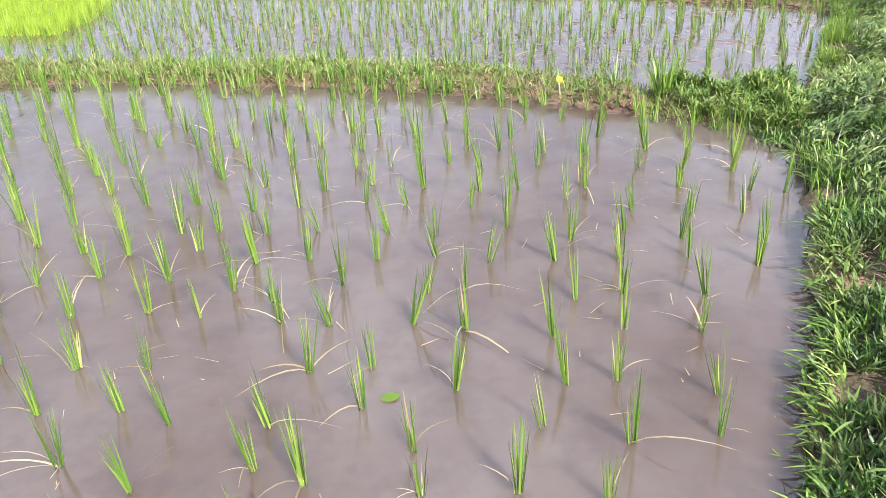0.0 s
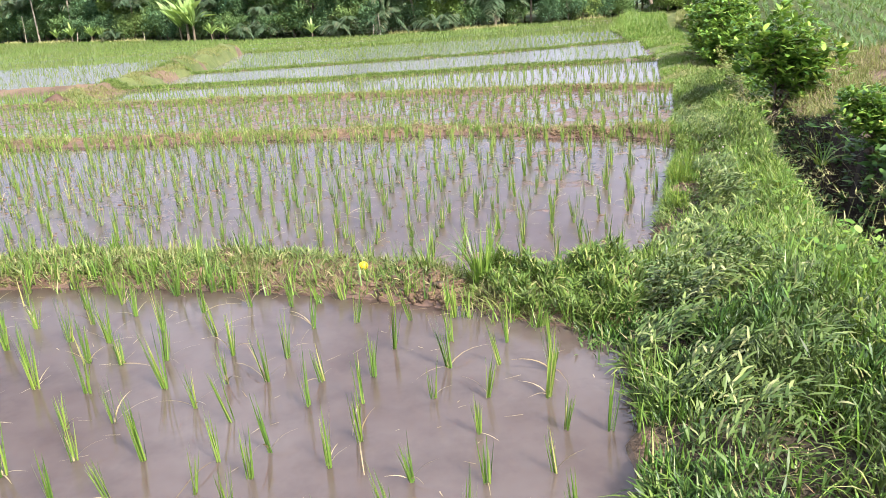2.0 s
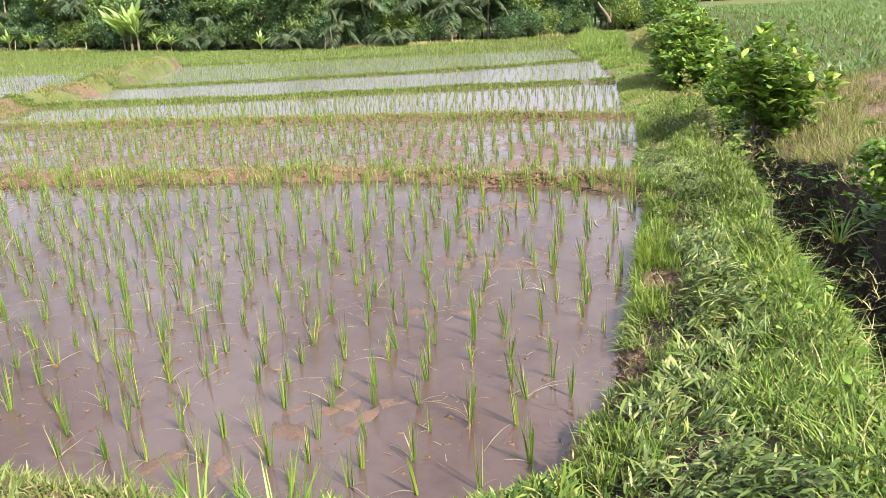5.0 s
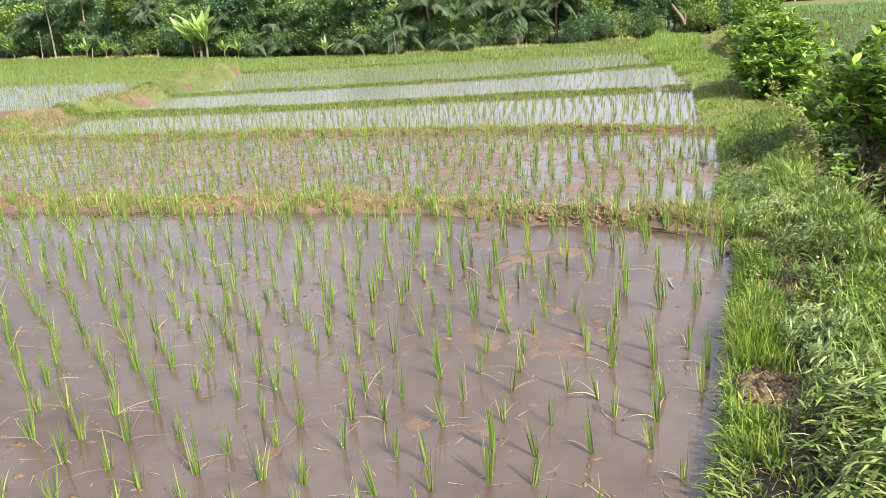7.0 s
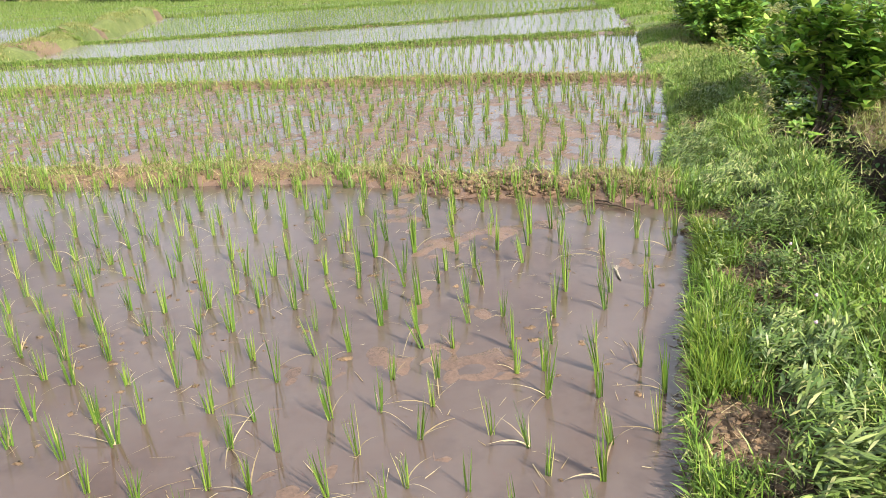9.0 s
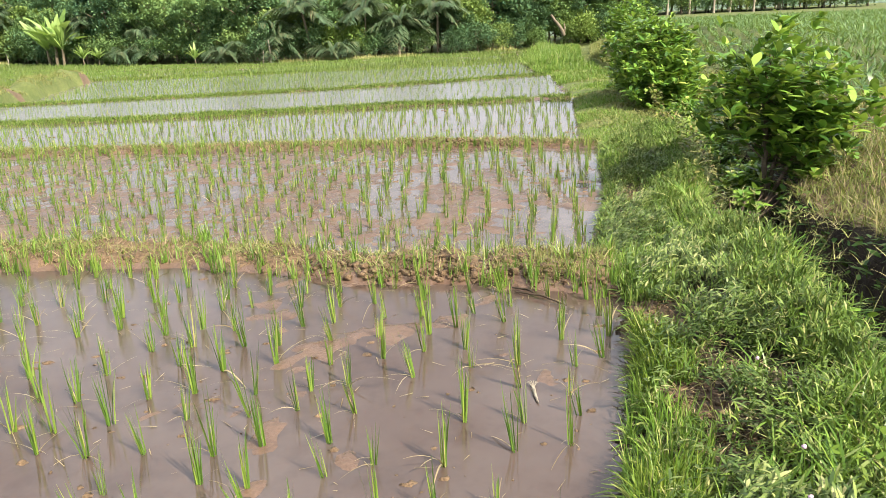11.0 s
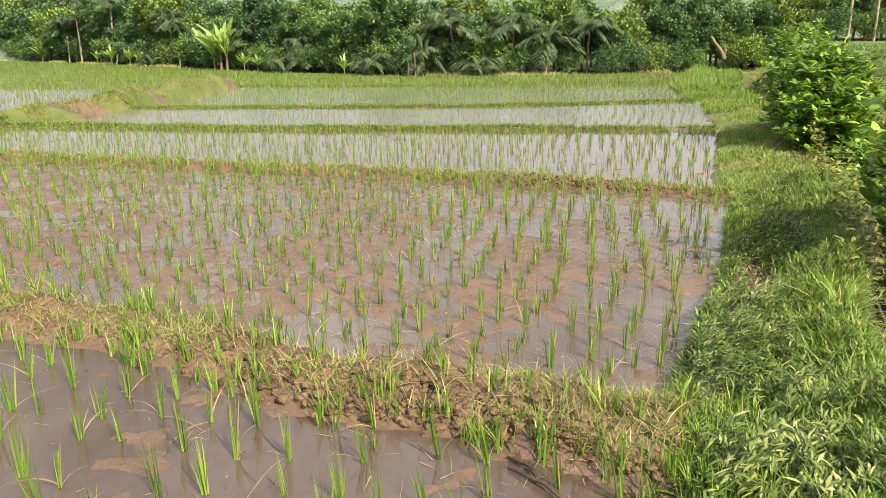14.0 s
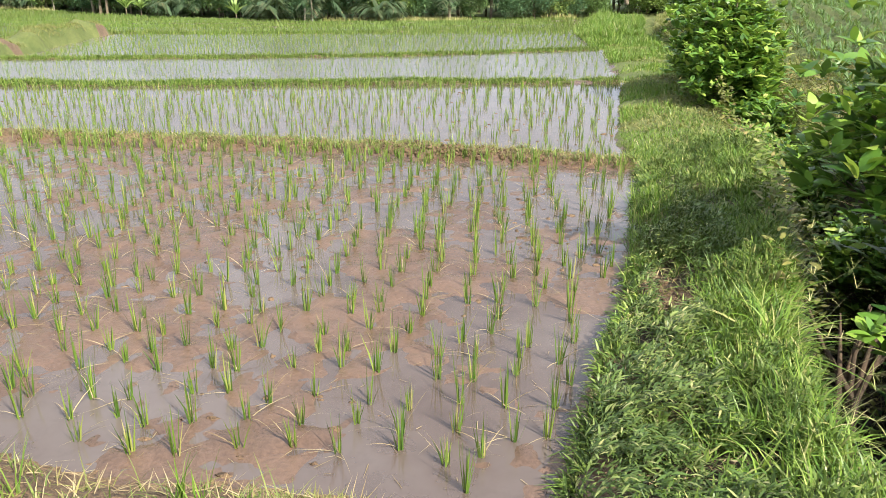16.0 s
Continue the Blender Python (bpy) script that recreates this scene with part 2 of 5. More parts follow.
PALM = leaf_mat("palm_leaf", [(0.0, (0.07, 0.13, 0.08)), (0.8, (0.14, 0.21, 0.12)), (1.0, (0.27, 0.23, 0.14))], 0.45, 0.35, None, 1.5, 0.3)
BANANA = leaf_mat("banana_leaf", [(0.0, (0.17, 0.31, 0.07)), (1.0, (0.37, 0.50, 0.17))], 0.4, 0.4)
CORN = leaf_mat("maize_leaf", [(0.0, (0.06, 0.13, 0.045)), (1.0, (0.16, 0.26, 0.085))], 0.45, 0.3)
# crowns of the far slope, with the air's blue haze painted into the greens
HILL = soil_mat("hazed_wood", [(0.3, (0.07, 0.115, 0.09)), (0.55, (0.12, 0.175, 0.125)), (0.75, (0.19, 0.24, 0.16))], 0.35, 1.6, 0.9, 0.3)
BARK = bark_mat("bark", (0.10, 0.075, 0.05), (0.26, 0.21, 0.15))
ROOT = bark_mat("root_bark", (0.03, 0.019, 0.011), (0.10, 0.066, 0.04))
PALE_BARK = bark_mat("pale_bark", (0.22, 0.18, 0.13), (0.42, 0.37, 0.30))


# ---- mesh building ----
rng = np.random.default_rng(7)


def quads(name, verts, faces, material, smooth=False):
    """A mesh object from arrays of corners and four-cornered faces."""
    verts, faces = np.asarray(verts, np.float32).reshape(-1, 3), np.asarray(faces, np.int32).reshape(-1, 4)
    me = bpy.data.meshes.new(name)
    me.vertices.add(len(verts))
    me.vertices.foreach_set("co", verts.ravel())
    me.loops.add(faces.size)
    me.loops.foreach_set("vertex_index", faces.ravel())
    me.polygons.add(len(faces))
    me.polygons.foreach_set("loop_start", np.arange(0, faces.size, 4, dtype=np.int32))
    if smooth:
        me.polygons.foreach_set("use_smooth", np.ones(len(faces), bool))
    me.update(calc_edges=True)
    for m in material if isinstance(material, (list, tuple)) else [material]:
        me.materials.append(m)
    return me


def thing(name, me, label, category, group="", kind="", m=None):
    ob = tagged(new(name, me), label, category, group, kind)
    if m is not None:
        ob.matrix_world = m
    return ob


def part(name, me, parent, label=""):
    ob = new(name, me)
    ob.parent = parent
    if label:
        ob["label"] = label
    return ob


def blades(base, length, width, az, lean, droop, segs=3, shape="blade", twist=0.0):
    """Ribbons that rise from their bases: lean is the outward part of the rise, droop how far the tip bends down."""
    n = len(base)
    length, width, az, lean, droop = (np.broadcast_to(np.asarray(a, float), (n,)) for a in (length, width, az, lean, droop))
    t = np.linspace(0, 1, segs + 1)[None, :]
    out = (np.sin(lean)[:, None] * t + 0.55 * droop[:, None] * t * t) * length[:, None]
    up = (np.cos(lean)[:, None] * t - 0.75 * droop[:, None] * t * t) * length[:, None]
    d = np.stack([np.cos(az), np.sin(az), np.zeros(n)], 1)
    a2 = az + math.pi / 2 + (rng.uniform(-1, 1, n) * twist)
    s = np.stack([np.cos(a2), np.sin(a2), rng.uniform(-1, 1, n) * 0.35 * (twist > 0)], 1)
    c = base[:, None, :] + out[..., None] * d[:, None, :] + up[..., None] * np.array([0, 0, 1.0])
    if shape == "blade":
        w = (1 - t ** 2.2) * 0.94 + 0.06
    else:
        w = np.sin(np.pi * np.clip(t * 0.92 + 0.05, 0, 1)) ** 0.8 + 0.04
    half = 0.5 * width[:, None, None] * w[..., None] * s[:, None, :]
    v = np.stack([c - half, c + half], 2).reshape(n, -1, 3)
    k = 2 * (segs + 1)
    j = np.arange(segs) * 2
    f = np.stack([j, j + 1, j + 3, j + 2], 1)[None] + (np.arange(n) * k)[:, None, None]
    return v.reshape(-1, 3), f.reshape(-1, 4)


def join(parts):
    vs, fs, off = [], [], 0
    for v, f in parts:
        vs.append(v)
        fs.append(f + off)
        off += len(v)
    return np.concatenate(vs), np.concatenate(fs)


def limb(points, radii, sides=7):
    """A tapered tube through the points."""
    pts, v = [Vector(p) for p in points], []
    for i, (p, r) in enumerate(zip(pts, radii)):
        way = (pts[min(i + 1, len(pts) - 1)] - pts[max(i - 1, 0)]).normalized()
        a = way.cross(Vector((0.3, 1, 0.1))).normalized()
        b = way.cross(a)
        for k in range(sides):
            q = 2 * math.pi * k / sides
            v.append(p + float(r) * (math.cos(q) * a + math.sin(q) * b))
    f = [(i * sides + k, i * sides + (k + 1) % sides, (i + 1) * sides + (k + 1) % sides, (i + 1) * sides + k)
         for i in range(len(pts) - 1) for k in range(sides)]
    return np.array([tuple(p) for p in v]), np.array(f)


def value_noise(x, y, scale, seed=0):
    x, y = np.asarray(x, float) * scale, np.asarray(y, float) * scale
    xi, yi = np.floor(x).astype(np.int64), np.floor(y).astype(np.int64)
    fx, fy = x - xi, y - yi
    fx, fy = fx * fx * (3 - 2 * fx), fy * fy * (3 - 2 * fy)

    def h(a, b):
        n = (a * 374761393 + b * 668265263 + seed * 974634121) & 0xFFFFFFFF
        n = ((n ^ (n >> 13)) * 1274126177) & 0xFFFFFFFF
        return ((n ^ (n >> 16)) & 0xFFFF) / 65535.0
    return (h(xi, yi) * (1 - fx) + h(xi + 1, yi) * fx) * (1 - fy) + (h(xi, yi + 1) * (1 - fx) + h(xi + 1, yi + 1) * fx) * fy


# ---- the plan ----
def shore(y):
    """The water's edge along the main bund."""
    return np.interp(y, [-8, 1.41, 1.82, 2.4, 2.9, 3.4, 3.9, 4.3, 6.15, 6.62, 7.25, 7.75, 8.4, 8.95, 9.4, 9.9, 10.5, 12.1, 12.6, 13.1, 13.8, 14.85, 16.1, 16.9, 18.8, 20.6, 25.3, 28, 33, 37, 46, 50, 60, 80, 300],
                     [-2.4, 1.39, 1.56, 1.79, 1.95, 2.1, 2.15, 2.25, 2.8, 3.14, 3.37, 3.6, 3.85, 4.05, 4.25, 4.45, 4.65, 5.0, 5.2, 5.4, 5.72, 6.08, 6.5, 6.75, 7.2, 7.65, 9.0, 9.7, 10.8, 11.5, 12.7, 14, 17, 24, 100])


LEVEL = [0.0, -0.437, -0.755, -1.08, -1.28, -1.48, -1.68, -1.88, -2.05, -2.2]


def far_edge(k, x):
    """The far shore of the k-th terrace."""
    if k == 0:
        return np.interp(x, [-12, -3.6, -2.15, -0.8, 0.16, 0.94, 1.5, 2.1, 3], [5.95, 5.53, 5.5, 5.37, 5.13, 4.88, 4.62, 4.25, 4.15])
    if k == 1:
        return np.interp(x, [-9, -4, -1.5, 0.5, 1.3, 2, 2.7, 3.2, 3.7, 4.1, 4.6, 5.5], [13.9, 12.85, 12.5, 12.1, 11.97, 11.83, 11.5, 11.22, 11.1, 10.96, 10.65, 10.5])
    if k == 2:
        return np.interp(x, [-20, -7.5, 0.5, 3.4, 5.5, 6.7, 8], [23.5, 20.3, 18.8, 18.2, 17.7, 17.2, 16.9])
    if k == 3:
        return np.interp(x, [-20, -8, -1, 4, 9, 12], [27.8, 26.6, 26.1, 26.2, 26.2, 26.2])
    if k == 4:
        return np.interp(x, [-12, -7, 0, 4.4, 10.6, 12], [33.2, 33.3, 33.6, 34.0, 35.7, 36])
    y = (46.3, 54, 60.5, 67, 76)[k - 5]
    return np.interp(x, [-60, 0, 13, 20], [y + 1.5, y, y + 2.6, y + 3.5])


STEP = [0.95, 0.85, 0.8, 0.7, 0.65, 0.6, 0.6, 0.6, 0.6]
BED = [(0.07, 0.02), (0.027, 0.036), (0.003, 0.036), (0.015, 0.02), (0.04, 0.02), (0.04, 0.02), (0.03, 0.02), (0.03, 0.02), (0.03, 0.02), (0.03, 0.02)]


def near_edge(k, x):
    return np.full_like(np.asarray(x, float), -9.0) if k == 0 else far_edge(k - 1, x) + step_at(k - 1, x)


def step_at(k, x):
    """The breadth of the k-th cross bund, which widens where it meets the main one."""
    if k == 0:
        return np.interp(x, [1.3, 1.7, 2.1, 2.7], [0.93, 0.98, 1.3, 1.7])
    if k == 1:
        return np.interp(x, [0, 2.5, 3.4, 4.1, 4.9], [0.85, 0.92, 1.05, 1.15, 1.35])
    return STEP[k]


def bund_level(y):
    return np.interp(y, [-5, 4.2, 6.3, 10.6, 12.3, 16.9, 18.9, 25.6, 27.4, 34, 37, 46, 48, 60, 80], [0, 0, -0.437, -0.437, -0.755, -0.755, -1.08, -1.08, -1.28, -1.28, -1.48, -1.48, -1.68, -1.9, -2.2])


def bund_width(y):
    return np.interp(y, [0, 5, 6, 8, 10, 13, 16, 20, 30, 45, 60], [1.15, 1.2, 1.2, 0.95, 0.85, 0.85, 1.0, 1.4, 2.0, 2.5, 3.0])


def off_shore(x, y):
    return (x - shore(y)) * 0.92 + 0.13 * (value_noise(0 * y, y, 1.9, 77) - 0.5) + 0.07 * (value_noise(0 * y, y, 7.0, 78) - 0.5)


RIDGE = -9.2
# bare trodden spots on the main bund: x, y and half sizes
WORN = ((3.82, 7.85, 0.15, 0.26), (4.42, 9.2, 0.1, 0.25), (4.64, 10.1, 0.09, 0.3), (5.98, 13.65, 0.12, 0.25), (3.2, 6.75, 0.12, 0.25))
WOOD_X, WOOD_Y = [-90, -55, -26, -12, -1.5, 13, 18, 40, 90], [120, 104, 85, 74, 66, 68, 72, 76, 84]


def ground_at(x, y):
    """Height and zone of the ground: 0 bund soil, 1 paddy bed, 2 dirt of the upper field, 3 grassed earth, 4 ditch
    earth and 5 humus, both with shade in their colour.
    """
    x, y = np.broadcast_arrays(np.asarray(x, float), np.asarray(y, float))
    lump = value_noise(x, y, 9, 1) * 0.6 + value_noise(x, y, 23, 2) * 0.4 - 0.5
    slow = value_noise(x, y, 1.1, 3) - 0.5
    z, zone = np.full(x.shape, LEVEL[-1]), np.full(x.shape, 3)
    for k in range(len(LEVEL)):
        last = k == len(LEVEL) - 1
        n, f = near_edge(k, x), (np.full(x.shape, 1e6) if last else far_edge(k, x))
        inside = (y >= n) & (y <= f)
        depth, vary = BED[k]
        if k == 1:
            depth = depth - 0.015 * np.clip(1.3 - np.abs(x - shore(y) + 1.5), 0, 1)
        if k == 2:
            depth = depth - 0.004 - 0.05 * (value_noise(x, y, 1.4, 6) - 0.42) * np.clip((17.0 - y) / 2.0, 0.2, 1) + 0.02 * np.clip(1.0 - (shore(y) - x) / 1.2, 0, 1)
        edge = np.minimum(np.clip((y - n) / 0.25, 0, 1), np.clip((f - y) / 0.2, 0, 1))
        bed = LEVEL[k] - depth * edge + vary * (lump * 1.5 + (value_noise(x, y, 2.3, 5) - 0.5) * 0.9) * edge
        z, zone = np.where(inside, bed, z), np.where(inside, 3 if last else 1, zone)
        if not last:
            s = y - f
            w = step_at(k, x)
            top = LEVEL[k] + (0.07 if k < 3 else 0.045) + 0.05 * slow
            prof = np.where(s < 0.08, LEVEL[k] + (top - LEVEL[k]) * np.clip(s / 0.08, 0, 1) ** 0.7,
                            np.where(s < 0.5 * w, top, top + (LEVEL[k + 1] - top) * np.clip((s - 0.5 * w) / (0.5 * w), 0, 1)))
            gap = (1.5, 3.95)[k] if k < 2 else 99.0
            prof = prof - np.clip(1 - np.abs(x - gap) / 0.14, 0, 1) * np.where(s < 0.6 * w, 0.07, 0)
            prof = prof + 0.095 * lump * np.clip(s / 0.1, 0, 1) * np.clip((w - s) / 0.1, 0, 1)
            on = (s > 0) & (s < w)
            z, zone = np.where(on, prof, z), np.where(on, 0 if k < 2 else np.where((k == 2) & (s < 0.3), 0, 3), zone)
    # the tall ridge between the terraces and the paddy beyond it
    r = np.abs(x - RIDGE - 0.25 * np.sin(y * 0.25)) / 0.7
    ridge = (r < 1) & (y > 23.5) & (y < 46)
    z = np.where(ridge, np.maximum(z, -1.17 + (0.34 + 0.3 * (value_noise(x, y, 0.7, 91) - 0.5)) * np.clip(1 - r, 0, 1) ** 0.6 + 0.3 * (value_noise(x, y, 1.7, 93) - 0.5) + 0.15 * lump), z)
    zone = np.where(ridge, np.where(value_noise(x, y, 0.8, 95) > 0.42, 3, 2), zone)
    bank = (x < RIDGE - 0.6) & (y > 26.8) & (y < 28.9)
    z = np.where(bank, np.maximum(z, -1.2 + 0.3 * np.clip(1 - np.abs(y - 27.8) / 1.1, 0, 1) + 0.1 * lump), z)
    zone = np.where(bank, 2, zone)
    lone = (x < -10.3 - 0.05 * (y - 29)) & (x > -34.5) & (y > 28.5) & (y < 42)
    z, zone = np.where(lone, -1.268 + 0.03 * lump, z), np.where(lone, 1, zone)
    rim = np.abs(x + 10.2 + 0.05 * (y - 29))
    on = (rim < 0.3) & (y > 28) & (y < 42.5)
    z = np.where(on, np.maximum(z, -1.16 - 0.25 * rim + 0.06 * lump), z)
    zone = np.where(on, 3, zone)
    # the main bund, the ditch and the upper field
    d, w, b = off_shore(x, y), bund_width(y), bund_level(y)
    c = np.interp(d, [0, 0.06, 0.2, 0.5, 0.8], [0, 0.05, 0.08, 0.13, 0.18]) + 0.04 * slow + 0.03 * lump * np.clip(d / 0.1, 0, 1)
    e = d - w
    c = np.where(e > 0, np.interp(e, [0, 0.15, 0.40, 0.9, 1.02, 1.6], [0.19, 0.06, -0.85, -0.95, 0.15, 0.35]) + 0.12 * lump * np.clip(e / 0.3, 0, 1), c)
    up = np.clip((e - 1.5) / 3.0, 0, 1)
    field = 0.15 + 0.004 * np.clip(x - 8, 0, 60) + 0.05 * slow + 0.04 * lump
    zb = (b + c) * (1 - up) + field * up
    z = np.where(d > 0, zb, z)
    zone = np.where(d > 0, np.where(e > 0.95, 2, 0), zone)
    # floor and walls of the ditch: earth with painted shade
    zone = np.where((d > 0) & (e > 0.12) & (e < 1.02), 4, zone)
    zone = np.where((d > 0) & (((e < 0.95) & (y > 18)) | (e > 3.2) | ((e > 0.95) & (y > 17))), 3, zone)
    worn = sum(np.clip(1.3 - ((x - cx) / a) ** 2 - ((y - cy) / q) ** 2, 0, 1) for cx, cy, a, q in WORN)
    # under the grass, worn spots left out: humus with gap shade in its colour
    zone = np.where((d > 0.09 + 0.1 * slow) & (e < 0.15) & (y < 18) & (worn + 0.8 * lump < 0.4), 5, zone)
    return z, zone


def rising(a, b, step):
    return list(np.arange(a, b, step))


def outward(a, b, first, grow):
    out, s = [a], first
    while out[-1] < b:
        out.append(out[-1] + s)
        s *= grow
    return out


def build_ground():
    xs = [-v for v in outward(12.5, 1500, 0.3, 1.09)][::-1] + rising(-12.4, -4, 0.16) + rising(-3.95, 9.5, 0.05) + outward(9.5, 1500, 0.08, 1.09)
    ys = [-v for v in outward(1.0, 800, 0.3, 1.25)][::-1] + rising(-0.95, 19, 0.05) + rising(19, 49, 0.14) + outward(49, 2500, 0.2, 1.06)
    X, Y = np.meshgrid(np.array(xs), np.array(ys))
    Z, zone = ground_at(X, Y)
    ny, nx = X.shape
    i = (np.arange(ny - 1)[:, None] * nx + np.arange(nx - 1)[None, :]).ravel()
    f = np.stack([i, i + 1, i + nx + 1, i + nx], 1)
    me = quads("ground", np.stack([X, Y, Z], -1).reshape(-1, 3), f, [SOIL, MUD, DIRT, GREENISH, SHADED_DITCH, SHADED_HUMUS], True)
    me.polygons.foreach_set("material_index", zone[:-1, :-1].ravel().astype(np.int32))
    thing("ground", me, "terraced brown clay ground with earthen bunds, paddy beds and a ditch", "ground", kind="structure")


build_ground()


def build_water():
    for k in range(9):
        xs = np.concatenate([np.arange(-70, -12, 4.0), np.arange(-12, 14, 0.2)])
        n, f = near_edge(k, xs) - 0.3, far_edge(k, xs) + 0.14
        if k == 0:
            n = np.full_like(xs, -6.0)
        v, fa = [], []
        rows = np.linspace(0, 1, 30)
        for t in rows:
            y = n + (f - n) * t
            x = np.minimum(xs, shore(y) + 0.1)
            v.append(np.stack([x, y, np.full_like(x, LEVEL[k])], 1))
        nx = len(xs)
        i = (np.arange(len(rows) - 1)[:, None] * nx + np.arange(nx - 1)[None, :]).ravel()
        fa = np.stack([i, i + 1, i + nx + 1, i + nx], 1)
        v = np.concatenate(v)
        quad = v[fa]
        area = np.linalg.norm(np.cross(quad[:, 2] - quad[:, 0], quad[:, 3] - quad[:, 1]), axis=1)
        me = quads("water", v, fa[area > 1e-5], WATER[(0, 1, 2, 3, 4, 4, 4, 4, 4)[k]], True)
        thing("water", me, "still silty brown paddy water mirroring the sky", "water", kind="structure")


build_water()


def build_lone_water():
    me = quads("water", [(-34, 28.7, -1.24), (-10.1, 28.7, -1.24), (-10.8, 41.7, -1.24), (-34, 41.7, -1.24)], [(0, 1, 2, 3)], WATER[4])
    thing("water", me, "bright still water of the paddy beyond the ridge", "water", kind="structure")


build_lone_water()


# ---- rice ----
def leaf_kinds(r, n):
    out = []
    for _ in range(n):
        v, f = blades(np.array([[0, 0, -0.02]]), r.uniform(0.7, 1.0), r.uniform(0.018, 0.03), 0.0, abs(r.normal(0.0, 0.065)) + 0.01, float(np.clip(r.normal(0.02, 0.08), -0.05, 0.5)), 4, "blade", 1.3)
        out.append(quads("leaf", v, f, RICE))
    return out


def hill(r, leaves, dead, x, y, z, height, lean):
    """One rice hill: a tight bundle of upright leaves, each a part."""
    root = tagged(new("rice_seedling"), "young bright green rice seedling standing in shallow water", "rice plant", "transplanted rice hills")
    root.matrix_basis = pose(x, y, z, lean[0], lean[1], 0)
    for _ in range(int(r.integers(8, 15))):
        a, q = r.uniform(0, 6.28), 0.013 * math.sqrt(r.uniform(0, 1))
        ob = part("leaf", leaves[int(r.integers(len(leaves)))], root)
        ob.matrix_basis = pose(q * math.cos(a), q * math.sin(a), 0, 0, 0, math.degrees(a + r.normal(0, 0.5))) @ Matrix.Scale(height * r.uniform(0.6, 1.05), 4)
    for _ in range(int(r.integers(0, 4))):
        ob = part("leaf", dead[int(r.integers(len(dead)))], root, "withered straw-coloured leaf bent to the water")
        ob.matrix_basis = pose(0, 0, 0, 0, 0, r.uniform(0, 360)) @ Matrix.Scale(height * r.uniform(0.5, 1.0), 4)


def lattice(k, x0, x1, y0, y1, turn=-0.07, shear=0.2):
    """Transplanted hills in wavering rows, inside the k-th terrace."""
    pitch = (0.265, 0.25, 0.228, 0.25, 0.29, 0.27)[k]
    n = int(max(x1 - x0, y1 - y0) / pitch) + 40
    u, v = np.meshgrid(np.arange(-n, n), np.arange(-n, n))
    u, v = u.ravel() * pitch, v.ravel() * pitch
    cx, cy = (x0 + x1) / 2, (y0 + y1) / 2
    x, y = cx + u + shear * v, cy + turn * u + v
    loose = 1.0 if k < 3 else 0.95
    x = x + loose * (0.08 * np.sin(y * 1.3 + k) + rng.normal(0, 0.035, len(x)))
    y = y + loose * (0.08 * np.sin(x * 1.1 + k * 2) + rng.normal(0, 0.035, len(y)))
    ok = (x > x0) & (x < np.minimum(x1, shore(y) - 0.12)) & (y > np.maximum(y0, near_edge(k, x) + 0.12)) & (y < np.minimum(y1, far_edge(k, x) - 0.03))
    if 3 <= k <= 5:
        ok &= np.abs(x - RIDGE - 0.25 * np.sin(y * 0.25)) > 1.3
    ok &= rng.uniform(0, 1, len(x)) > 0.05
    if k >= 3:
        ok &= rng.uniform(0, 1, len(x)) < np.interp(x, [-8, 5], [0.6, 0.3]) + 0.3 * (k == 5) + 0.25 * (k == 3) + 1.0 * value_noise(x, y, 0.35, 50 + k)
    return x[ok], y[ok]


